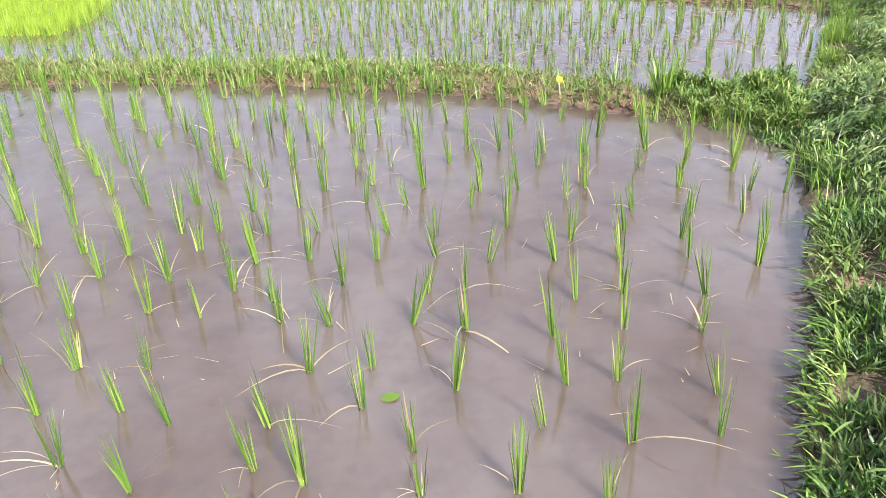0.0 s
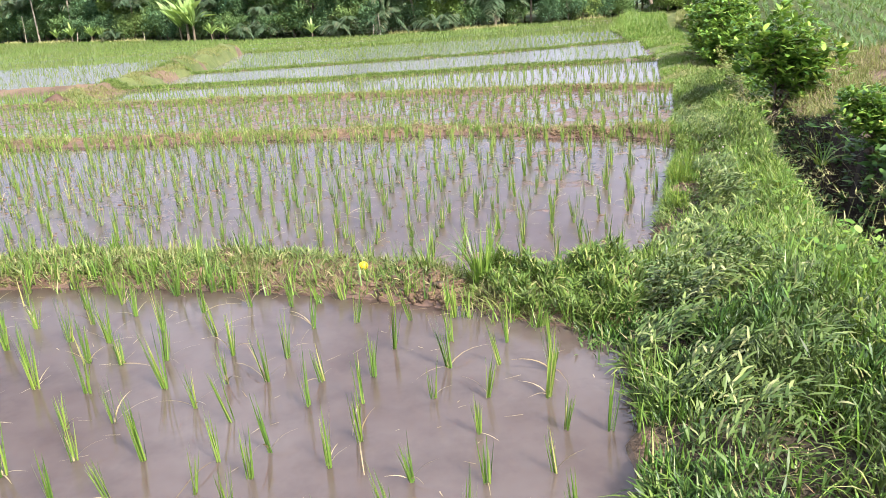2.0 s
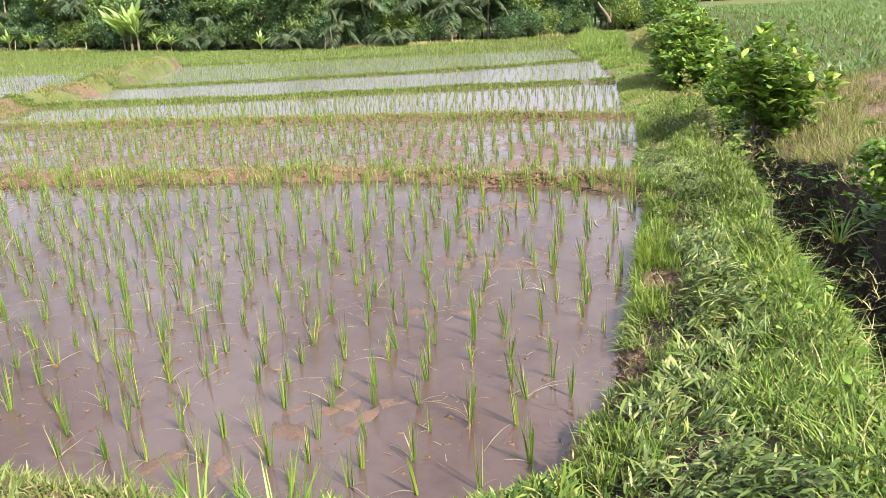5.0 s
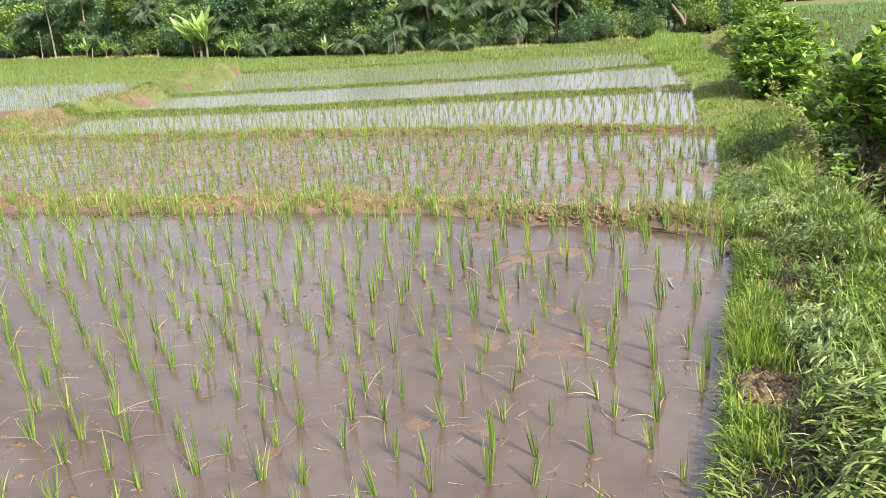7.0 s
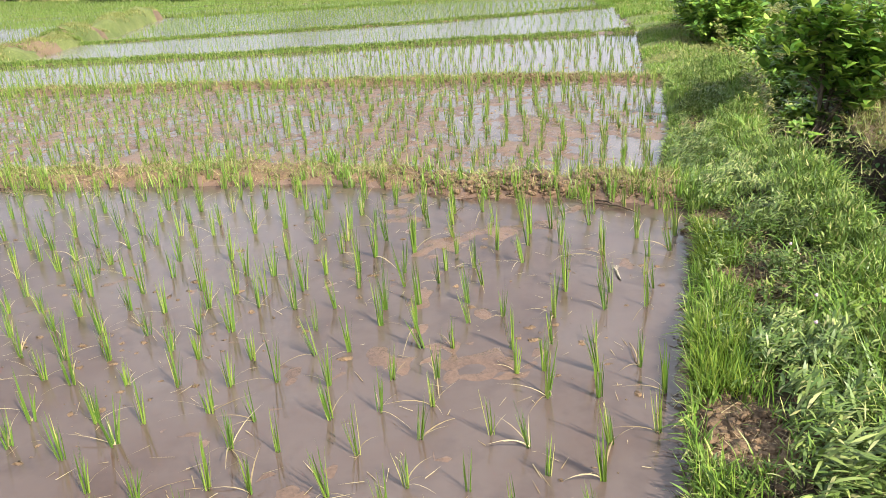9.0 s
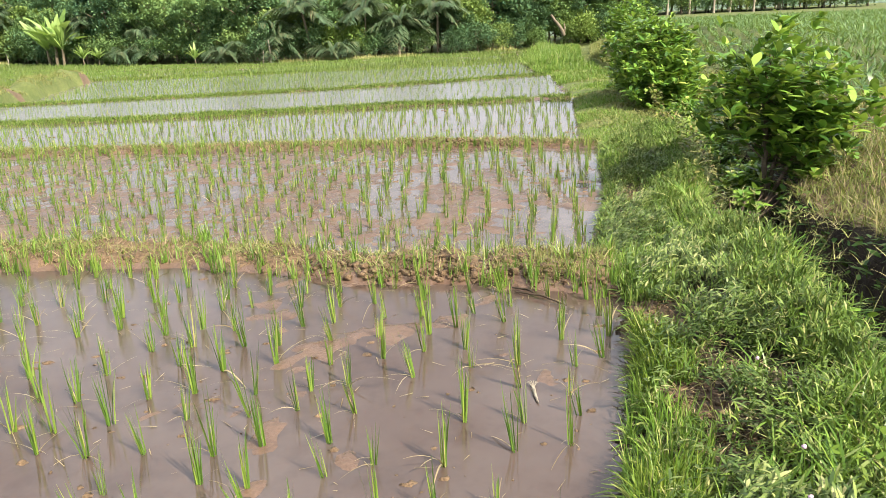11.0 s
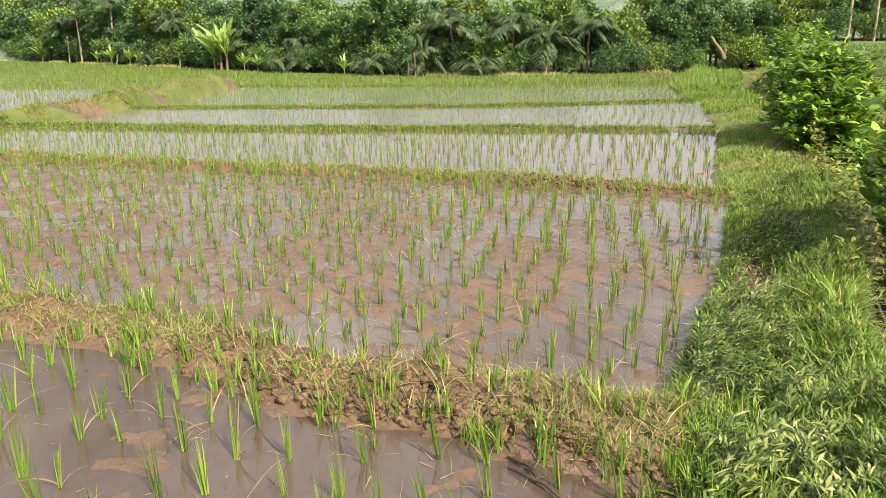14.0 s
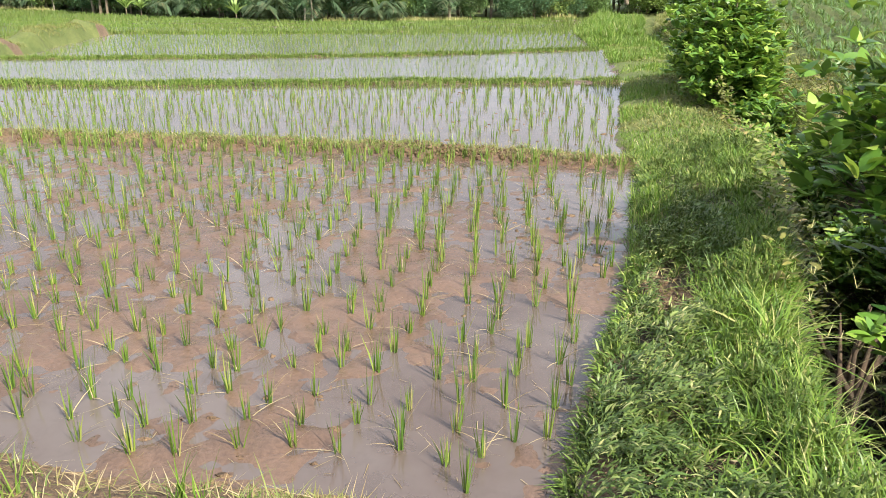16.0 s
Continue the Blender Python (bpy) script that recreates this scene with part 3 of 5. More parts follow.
def build_rice():
    r = np.random.default_rng(3)
    leaves = leaf_kinds(r, 24)
    dead = [quads("leaf", *blades(np.array([[0, 0, 0.01]]), r.uniform(0.6, 1.0), r.uniform(0.018, 0.034), 0.0, r.uniform(0.25, 1.2), r.uniform(0.4, 0.95), 5, "blade", 0.8), STRAW) for _ in range(10)]
    count = 0
    for k, (x0, x1, y0, y1) in enumerate([(-5.5, 3, -0.5, 6), (-9, 5, 4, 14), (-16, 8, 11, 25), (-9.0, 10, 17, 29), (-9.0, 12, 26, 37), (-9.0, 14, 33, 49)]):
        x, y = lattice(k, x0, x1, y0, y1)
        order = np.argsort(-x + 0.2 * np.abs(y - 7))
        rest = []
        for i in order:
            if k < 3 and x[i] > shore(y[i]) - 2.4 and y[i] < 14.5 and count < 300:
                hill(r, leaves, dead, x[i], y[i], LEVEL[k], r.uniform(0.21, 0.35), (r.normal(0, 4), r.normal(-3, 5)))
                count += 1
            else:
                rest.append(i)
        rest = np.array(rest)
        per = (12, 11, 10, 7, 5, 7)[k]
        segs = (3, 3, 2, 2, 1, 1)[k]
        n = len(rest) * per
        hx, hy = np.repeat(x[rest], per), np.repeat(y[rest], per)
        hs = np.repeat(r.uniform(0.75, 1.25, len(rest)), per) * (1.1, 1.02, 0.97, 0.9, 0.85, 0.85)[k]
        az = r.uniform(0, 6.28, n)
        rad = 0.016 * np.sqrt(r.uniform(0, 1, n))
        base = np.stack([hx + rad * np.cos(az), hy + rad * np.sin(az), np.full(n, LEVEL[k] - 0.02)], 1)
        wide = (1, 1, 1.1, 1.2, 1.3, 1.9)[k]
        v, f = blades(base, 0.25 * hs * r.uniform(0.55, 1.05, n), r.uniform(0.005, 0.0085, n) * wide, az, np.abs(r.normal(0, (0.075, 0.085, 0.1, 0.11, 0.11, 0.11)[k], n)) + 0.015,
                      np.clip(r.normal(0.03, 0.11, n), -0.05, 0.6), segs, "blade", 1.2)
        thing("rice_seedlings", quads("rice_seedlings", v, f, RICE), "rows of young green rice seedlings in shallow water", "rice plants", kind="stuff")
        if k < 3:
            q = rest[r.integers(0, len(rest), int(2.4 * len(rest)))]
            n = len(q)
            v, f = blades(np.stack([x[q], y[q], np.full(n, LEVEL[k] + 0.002)], 1), r.uniform(0.08, 0.24, n), r.uniform(0.003, 0.007, n), r.uniform(0, 6.28, n), r.uniform(0.15, 1.3, n), r.uniform(0.2, 0.7, n), 4, "blade", 0.8)
            v[:, 2] = np.maximum(v[:, 2], LEVEL[k] + 0.003)
            thing("straw", quads("straw", v, f, STRAW), "withered pale leaves bent to the water among the seedlings", "straw", kind="stuff")
            n = (350, 1500, 1800)[k]
            xx, yy = r.uniform((-4, -6, -8)[k], (2.1, 4.6, 6.5)[k], n), r.uniform((0, 5.9, 11.8)[k], (5.3, 12, 18)[k], n)
            ok = (xx < shore(yy) - 0.05) & (yy > near_edge(k, xx)) & (yy < far_edge(k, xx))
            xx, yy = xx[ok], yy[ok]
            n = len(xx)
            zz = np.maximum(ground_at(xx, yy)[0], LEVEL[k]) + 0.004
            v, f = blades(np.stack([xx, yy, zz], 1), r.uniform(0.02, 0.11, n), r.uniform(0.002, 0.005, n), r.uniform(0, 6.28, n), 1.54, 0.0, 2)
            thing("straw", quads("straw", v, f, STRAW), "bits of pale straw floating on the water", "straw", kind="stuff")
    # the far terraces and the field beyond the ridge, thick with rice
    for x0, x1, y0, y1, n, lone in ((-80, 22, 46, 112, 190000, 0), (-60, -9.6, 22, 47, 60000, 1)):
        x, y = r.uniform(x0, x1, n), y0 + (y1 - y0) * r.uniform(0, 1, n) ** 1.3
        z, zone = ground_at(x, y)
        ok = (zone == 1) | ((zone == 3) & (y < np.interp(x, WOOD_X, WOOD_Y) - 1.5))
        ok &= off_shore(x, y) < 0
        ok &= np.abs((x - 4) / (y + 6)) < 0.75
        if lone:
            ok &= ~((y > 28.9) & (y < 41) & (x > -28) & (x < -10.4 - 0.05 * (y - 29)) & (r.uniform(0, 1, n) > 0.3 + 0.35 * (value_noise(x, y, 0.25, 6) > 0.66)))
        x, y, z = x[ok], y[ok], z[ok]
        v, f = blades(np.stack([x, y, z], 1), r.uniform(0.15, 0.3, len(x)), r.uniform(0.02, 0.045, len(x)) * np.interp(y, [30, 100], [1, 2.2]), r.uniform(0, 6.28, len(x)), r.uniform(0, 0.4, len(x)), 0.05, 1)
        thing("rice_seedlings", quads("rice_seedlings", v, f, FAR_RICE), "far terraces thick with young yellow-green rice", "rice plants", kind="stuff")


build_rice()


# ---- grasses on the bunds ----
def grass(name, label, x, y, z, length, width, lean, droop, material, r, segs=2, shape="blade", twist=0.8, sink=0.01, az=None):
    n = len(x)
    v, f = blades(np.stack([x, y, z - sink], 1), length, width, r.uniform(0, 6.28, n) if az is None else az, lean, droop, segs, shape, twist)
    return thing(name, quads(name, v, f, material), label, "grass", kind="stuff")


def along_bund(n, y0, y1, d0, d1, r):
    """Points over a strip of the main bund; d0 and d1 are shares of its width."""
    y = r.uniform(y0, y1, n)
    d = (d0 + (d1 - d0) * r.uniform(0, 1, n)) * bund_width(y)
    x = shore(y) + d / 0.92
    return x, y


def settle(x, y, ok):
    for cx, cy, a, b in WORN:
        ok = ok & (((x - cx) / a) ** 2 + ((y - cy) / b) ** 2 + 1.2 * (value_noise(x, y, 9, 130) - 0.5) > 1)
    x, y = x[ok], y[ok]
    return x, y, ground_at(x, y)[0], len(x)


def build_grass():
    r = np.random.default_rng(11)
    U = r.uniform
    # the creeping carpet over the main bund, heaped in tussocks with deep gaps between
    x, y = along_bund(230000, -2, 19, 0.0, 1.06, r)
    bare = np.interp(y, [3.4, 4.4], [0.45, 1]) * value_noise(x, y, 1.6, 31) * np.clip(1.25 - off_shore(x, y) / 0.55, 0.15, 1)
    x, y, z, n = settle(x, y, bare + r.normal(0, 0.1, len(x)) < 0.66)
    share = off_shore(x, y) / bund_width(y)
    band = np.exp(-((share - 0.5) / np.interp(y, [3.5, 6], [0.5, 0.24])) ** 2) * np.clip((17.0 - y) / 3, 0, 1) * np.clip((y - 3.5) / 0.8, 0, 1)
    heap = 0.35 * value_noise(x, y, 3, 32) + 0.35 * value_noise(x, y, 8, 33) + 0.3 * value_noise(x, y, 19, 34)
    keep = (U(0, 1, n) > 0.88 * band) & (heap + r.normal(0, 0.03, n) > np.interp(y, [4.2, 5.2], [0.475, 0.455])) & (share < 0.85 + 0.3 * U(0, 1, n))
    x, y, z, heap = x[keep], y[keep], z[keep], heap[keep]
    n = len(x)
    z = z + 0.65 * np.clip(heap - 0.38, 0, 0.4) * np.clip(off_shore(x, y) / 0.5, 0.08, 1) * U(0.35, 1, n) ** 0.6
    near = y + 0.9 * (value_noise(x, y, 2.0, 36) - 0.5) + r.normal(0, 0.25, n) < 4.15
    for here, mat, lab in ((near, DEEP, "deep green broad-bladed grass matted over the bund"), (~near, GRASS, "short broad-bladed green grass carpeting the bund")):
        n = int(here.sum())
        grass("bund_grass", lab, x[here], y[here], z[here], U(0.04, 0.078, n) * (1.2 if mat is DEEP else 1), U(0.006, 0.0105, n), U(0.1, 0.8 if mat is DEEP else 1.15, n), U(0, 0.55, n), mat, r, 2, "leaf", 0.8)
    x = U(1.5, 2.75, 26000)
    y = far_edge(0, x) + U(0.03, 0.95, 26000) * step_at(0, x)
    heap = 0.4 * value_noise(x, y, 5, 32) + 0.6 * value_noise(x, y, 16, 34)
    x, y, z, n = settle(x, y, (x < shore(y) + 0.1) & (heap + r.normal(0, 0.04, 26000) > 0.42) & (x > 1.55 + 0.25 * value_noise(x, y, 3, 35)))
    heap = 0.4 * value_noise(x, y, 5, 32) + 0.6 * value_noise(x, y, 16, 34)
    grass("bund_grass", "broad-bladed green grass spilling onto the end of the cross bund", x, y, z + 0.4 * np.clip(heap - 0.36, 0, 0.4) * U(0.3, 1, n), U(0.045, 0.08, n), U(0.008, 0.012, n), U(0.15, 1.15, n), U(0, 0.55, n), GRASS, r, 2, "leaf", 0.8)
    x, y = r.normal(2.22, 0.1, 1400), r.normal(4.3, 0.13, 1400)
    z, n = np.maximum(ground_at(x, y)[0], 0.0), 1400
    grass("bund_grass", "deep green grass tufts where the cross bund meets the main one", x, y, z, U(0.05, 0.1, n), U(0.007, 0.011, n), U(0.1, 1.0, n), U(0, 0.55, n), DEEP, r, 2, "leaf", 0.8)
    # larger pale-backed blades in drifts
    x, y = along_bund(150000, -4, 19, 0.03, 0.97, r)
    share = off_shore(x, y) / bund_width(y)
    band = np.exp(-((share - np.interp(y, [4, 7, 9, 12], [0.3, 0.5, 0.46, 0.36])) / np.interp(y, [3.5, 6], [0.4, 0.24])) ** 2) * np.clip((17.0 - y) / 3, 0, 1)
    heap = 0.3 * value_noise(x, y, 3, 12) + 0.35 * value_noise(x, y, 8, 13) + 0.35 * value_noise(x, y, 17, 14)
    x, y, z, n = settle(x, y, (value_noise(x, y, 0.9, 12) * 0.55 + 0.55 * band + r.normal(0, 0.1, len(x)) > 0.5 + 0.5 * np.clip((share - np.interp(y, [5, 6, 9, 10.5], [0.6, 0.72, 0.72, 0.6])) * 5, 0, 1) + 0.5 * np.clip((4.0 - y) / 0.8, 0, 1)) & (heap + r.normal(0, 0.03, len(x)) > 0.475))
    heap = 0.3 * value_noise(x, y, 3, 12) + 0.35 * value_noise(x, y, 8, 13) + 0.35 * value_noise(x, y, 17, 14)
    grass("bund_grass", "broad grey-green grass blades lying in drifts on the bund", x, y, z + 0.65 * np.clip(heap - 0.38, 0, 0.4) * U(0.3, 1, n) ** 0.6, U(0.05, 0.095, n) * np.interp(y, [5.5, 6.3, 7.4, 8.4], [0.9, 1.3, 1.2, 0.7]), U(0.0095, 0.0145, n) * np.interp(y, [2.5, 4, 6, 7.5, 8.6], [0.75, 1, 1.15, 1.1, 0.8]), U(0.25, 1.25, n), U(0.1, 0.7, n), BROAD, r, 3, "leaf", 0.5, az=5.0 * value_noise(x, y, 1.1, 15) - 2.6 + r.normal(0, 0.9, n))
    # longer light grass along the ditch side
    x, y = along_bund(90000, -4, 19, 0.35, 1.12, r)
    share = off_shore(x, y) / bund_width(y)
    clump = 0.4 * value_noise(x, y, 1.3, 8) + 0.6 * value_noise(x, y, 9, 10)
    x, y, z, n = settle(x, y, (clump + r.normal(0, 0.06, len(x)) > np.interp(y, [2.2, 3.6, 5.0, 6.2, 7, 9, 10.5], [0.96, 0.85, 0.86, 1.02, 1.08, 1.06, 0.98]) - np.interp(y, [3, 4, 8, 10, 14], [0.7, 0.78, 0.9, 0.88, 0.8]) * share) & (U(0, 1, len(x)) > 0.35))
    tall = np.interp(off_shore(x, y) / bund_width(y), [0.4, 0.75, 1.1], [0.6, 1.15, 1.0]) * (0.6 + 0.7 * value_noise(x, y, 4, 11))
    grass("long_grass", "longer bright green grass along the edge of the ditch", x, y, z, U(0.09, 0.28, n) * tall, U(0.006, 0.0115, n), np.abs(r.normal(0.33, 0.3, n)), U(0.15, 0.95, n), LUSH, r, 3)
    # tufts at the water's edge
    x, y = along_bund(19200, -4, 19, -0.03, 0.3, r)
    x, y, z, n = settle(x, y, value_noise(x, y, 1.4, 9) + r.normal(0, 0.08, len(x)) > np.interp(y, [4, 6], [0.8, 0.62]))
    grass("shore_grass", "fresh green grass tufts at the edge of the water", x, y, z, U(0.08, 0.22, n), U(0.005, 0.008, n), np.abs(r.normal(0.15, 0.2, n)), U(0, 0.4, n), LUSH, r, 3)
    x, y = along_bund(7000, 6.8, 10.2, 0.0, 0.22, r)
    x, y, z, n = settle(x, y, 0.35 * np.exp(-((y - 8.35) / 0.5) ** 2) + 0.35 * np.exp(-((y - 9.8) / 0.35) ** 2) + 0.4 * value_noise(x, y, 1.5, 29) + 0.4 * value_noise(x, y, 8, 30) + r.normal(0, 0.04, len(x)) > 0.62)
    grass("shore_grass", "strip of tall fresh grass between the water and the trodden bund", x, y, z, U(0.07, 0.21, n), U(0.004, 0.008, n), np.abs(r.normal(0.25, 0.25, n)), U(0, 0.6, n), WEED, r, 3)
    # grass hanging over the water
    x, y = along_bund(10800, -4, 19, -0.02, 0.1, r)
    x, y, z, n = settle(x, y, value_noise(x, y, 2.2, 19) > 0.3)
    v, f = blades(np.stack([x, y, z + 0.02], 1), U(0.05, 0.11, n), U(0.007, 0.012, n), r.normal(2.75, 1.3, n), U(0.3, 1.3, n), U(0.1, 0.9, n), 3, "leaf", 0.9)
    thing("shore_grass", quads("shore_grass", v, f, GRASS), "green grass blades overhanging the water", "grass", kind="stuff")
    # grass leaning out over the ditch
    x, y = along_bund(10800, -4, 19, 0.94, 1.12, r)
    x, y, z, n = settle(x, y, x > 0)
    v, f = blades(np.stack([x, y, z + 0.01], 1), U(0.05, 0.17, n), U(0.006, 0.012, n), r.normal(-0.4, 1.1, n), U(0.4, 1.2, n), U(0.3, 1.0, n), 3, "blade", 0.6)
    thing("long_grass", quads("long_grass", v, f, LUSH), "green grass leaning out over the ditch", "grass", kind="stuff")
    # straw and dead blades in the carpet
    x, y = along_bund(11000, -4, 19, 0.0, 1.1, r)
    x, y, z, n = settle(x, y, value_noise(x, y, 2.0, 23) > 0.5)
    grass("dry_grass", "dead straw-coloured blades among the grass of the bund", x, y, z + 0.03, U(0.04, 0.10, n), U(0.004, 0.008, n), U(0.9, 1.5, n), U(0, 0.3, n), STRAW, r, 2)
    for cx, cy, a, b in WORN:
        x, y = r.normal(cx, a * 0.7, 220), r.normal(cy, b * 0.7, 220)
        crumble(r, x, y, ground_at(x, y)[0], "crumbled brown clay on a worn spot of the bund")
        x, y = r.normal(cx, a * 0.8, 60), r.normal(cy, b * 0.8, 60)
        grass("bund_grass", "sparse thin grass on a worn spot of the bund", x, y, ground_at(x, y)[0], U(0.05, 0.16, 60), U(0.004, 0.007, 60), U(0.1, 0.9, 60), U(0, 0.7, 60), OLIVE, r, 3)
        x, y = r.normal(cx, a * 0.7, 130), r.normal(cy, b * 0.7, 130)
        z, n = ground_at(x, y)[0], len(x)
        grass("dry_grass", "dry matted straw on a worn spot of the bund", x, y, z + 0.015, U(0.04, 0.12, n), U(0.002, 0.004, n), U(1.2, 1.55, n), U(0, 0.2, n), STRAW, r, 2)
    # broad-leaved weeds along the ditch
    x, y = along_bund(9600, -4, 10, 0.65, 1.2, r)
    x, y, z, n = settle(x, y, value_noise(x, y, 1.0, 14) + r.normal(0, 0.2, len(x)) > 0.5 + 0.04 * np.clip(y - 6, 0, 9))
    size = U(0.016, 0.034, n)
    v, f = blades(np.stack([x, y, z + U(0.04, 0.16, n)], 1), size, size * U(0.55, 0.85, n), U(0, 6.28, n), U(0.5, 1.6, n), U(0, 0.4, n), 4, "leaf", 0.9)
    thing("weeds", quads("weeds", v, f, WEED), "round-leaved green weeds creeping over the edge of the ditch", "weeds", kind="stuff")
    x, y = along_bund(1000, -2, 9.5, 0.7, 1.14, r)
    x, y, z, n = settle(x, y, value_noise(x, y, 1.6, 16) + r.normal(0, 0.1, len(x)) > 0.5 + 0.07 * np.clip(y - 5, 0, 9))
    size = U(0.024, 0.05, n)
    v, f = blades(np.stack([x, y, z + U(0.06, 0.24, n)], 1), size, size * U(0.7, 1.0, n), U(0, 6.28, n), U(0.4, 1.4, n), U(0, 0.6, n), 4, "leaf", 0.9)
    thing("weeds", quads("weeds", v, f, HEART), "heart-shaped glossy green weed leaves climbing through the bund grass", "weeds", kind="stuff")
    # cross bunds
    for k, lab in enumerate(("first cross bund", "second cross bund", "third cross bund")):
        x0, x1 = (-9, -12, -16)[k], (2.4, 4.9, 7.0)[k]
        n0 = (78000, 66000, 50000)[k]
        x = U(x0, x1, n0)
        q = U(0.0, 0.85, n0) * step_at(k, x)
        y = far_edge(k, x) + q
        near = np.clip((x - shore(y) + (1.0, 1.0, 2.0)[k]) / 0.5, 0, 1)
        gap = np.abs(x - (1.35, 3.8, 99)[k]) < (0.12, 0.45, 0)[k]
        x, y, z, n = settle(x, y, (x < shore(y)) & (value_noise(x, y, 2.1, 40 + k) + 0.4 * near - 0.3 * gap * (near < 0.9) + r.normal(0, 0.1, n0) > (0.1, 0.46, 0.3)[k] + (0.1, 0.3, 0.05)[k] * (q < 0.14)))
        grass("bund_grass", "green grass on the " + lab, x, y, z, U(0.03, 0.10, n), (U(0.005, 0.010, n) if k == 0 else U(0.004, 0.008, n)), U(0.15, 1.2, n), U(0, 0.6, n), BUND_MIX if k == 0 else OLIVE, r, 2, "leaf" if k == 0 else "blade", 1.0)
        crumbs(r, k, x0, x1)
        x = U(x0, x1, (1800, 4500, 4000)[k])
        q = U(0, 1, len(x)) * step_at(k, x)
        y = far_edge(k, x) + q
        x, y, z, n = settle(x, y, x < shore(y))
        grass("dry_grass", "dry straw lying on the " + lab, x, y, z + 0.02, U(0.05, 0.13, n), U(0.003, 0.006, n), U(0.8, 1.5, n), U(0, 0.3, n), STRAW, r, 2)
        x = U(x0, x1, (1200, 3800, 3000)[k])
        q = U(-0.02, 0.8, len(x)) * step_at(k, x)
        y = far_edge(k, x) + q
        x, y, z, n = settle(x, y, (x < shore(y)) & (value_noise(x, y, 2.4, 140 + k) > 0.35))
        grass("bund_grass", "thin arching yellow-green blades on the " + lab, x, y, z, U(0.08, 0.22, n), U(0.003, 0.006, n), U(0.1, 0.9, n), U(0.1, 0.9, n), OLIVE, r, 4)
        n0 = (330, 520, 520)[k]
        x = U(x0, x1, n0)
        y = far_edge(k, x) + r.choice([-0.03, 0.05, 0.45], n0) + r.normal(0, 0.05, n0)
        x, y, z, n = settle(x, y, (x < shore(y)))
        c = np.repeat(np.stack([x, y, z], 1), 8, 0) + r.normal(0, 0.015, (n * 8, 3)) * [1, 1, 0]
        m = len(c)
        v, f = blades(c, U(0.08, 0.22, m), U(0.005, 0.009, m), U(0, 6.28, m), np.abs(r.normal(0.1, 0.2, m)), U(0, 0.4, m), 3)
        thing("grass_tufts", quads("grass_tufts", v, f, LUSH), "upright green grass tufts along the " + lab, "grass", kind="stuff")
    # far bunds
    for k in range(3, 9):
        n0 = 45000
        x, q = U(RIDGE - 0.3 if k < 6 else -26, 15, n0), U(-0.1, 1.0, n0) * STEP[k]
        y = far_edge(k, x) + q
        x, y, z, n = settle(x, y, (x < shore(y)) & (value_noise(x, y, 1.2, 60 + k) > 0.12))
        grass("bund_grass", "grass on a far terrace bund", x, y, z, U(0.05, 0.15, n), U(0.012, 0.022, n), U(0.1, 0.8, n), 0.2, GRASS if k < 6 else LUSH, r, 1)
    x, y = RIDGE + 0.25 * np.sin(np.linspace(23, 46, 24000) * 0.25) + r.normal(0, 0.4, 24000), np.linspace(23, 46, 24000) + U(-1, 1, 24000)
    x, y, z, n = settle(x, y, value_noise(x, y, 1.3, 71) + r.normal(0, 0.08, len(x)) > 0.42)
    grass("bund_grass", "thin olive grass on the earthen ridge", x, y, z, U(0.06, 0.18, n), U(0.012, 0.025, n), U(0.1, 0.8, n), 0.2, OLIVE, r, 1)
    # the far stretch of the main bund and its tall yellow-green grass
    x, y = along_bund(90000, 17, 64, 0.0, 1.2, r)
    hole = np.clip(1.2 - np.hypot(x - 11.7, y - 35.6) / 1.6, 0, 1)
    x, y, z, n = settle(x, y, value_noise(x, y, 1.1, 94) + r.normal(0, 0.15, len(x)) - hole > np.interp(y, [17, 36, 42], [0.5, 0.45, 0.2]))
    tall = np.interp(y, [17, 30, 36, 42, 64], [0.09, 0.15, 0.26, 0.42, 0.55]) * (0.25 + 1.4 * value_noise(x, y, 1.3, 92) ** 1.3)
    grass("long_grass", "yellow-green grass on the far bund", x, y, z, tall * U(0.6, 1.3, n), np.interp(y, [17, 60], [0.010, 0.03]) * U(0.7, 1.3, n), np.abs(r.normal(0.3, 0.3, n)), U(0, 0.5, n), LUSH, r, 2)
    x, y = along_bund(60000, 17, 50, 0.0, 1.1, r)
    x, y, z, n = settle(x, y, value_noise(x, y, 0.6, 90) > 0.3)
    grass("bund_grass", "short olive grass on the far bund", x, y, z, U(0.04, 0.12, n), np.interp(y, [17, 50], [0.011, 0.026]) * U(0.7, 1.3, n), U(0.4, 1.4, n), U(0, 0.5, n), OLIVE, r, 2, "leaf", 0.7)
    # the ditch's far bank: dry and green grass, stalks
    y = U(-5, 66, 90000)
    e = U(0.35, 3.4, 90000)
    x = shore(y) + (bund_width(y) + e) / 0.92
    x, y, z, n = settle(x, y, value_noise(x, y, 1.1, 81) > 0.3 + 0.25 * (e > 2.2) + 0.2 * (e < 0.9))
    grass("bank_grass", "rank olive grass on the far bank of the ditch", x, y, z, U(0.08, 0.26, n) * np.interp(y, [36, 48], [1, 2.2]), U(0.008, 0.014, n) * np.interp(y, [30, 50], [1, 2.2]), U(0.1, 1.2, n), U(0, 0.7, n), OLIVE, r, 2)
    y = U(-5, 24, 4500)
    e = U(0.85, 3.0, 4500)
    x = shore(y) + (bund_width(y) + e) / 0.92
    x, y, z, n = settle(x, y, value_noise(x, y, 0.9, 82) > 0.36)
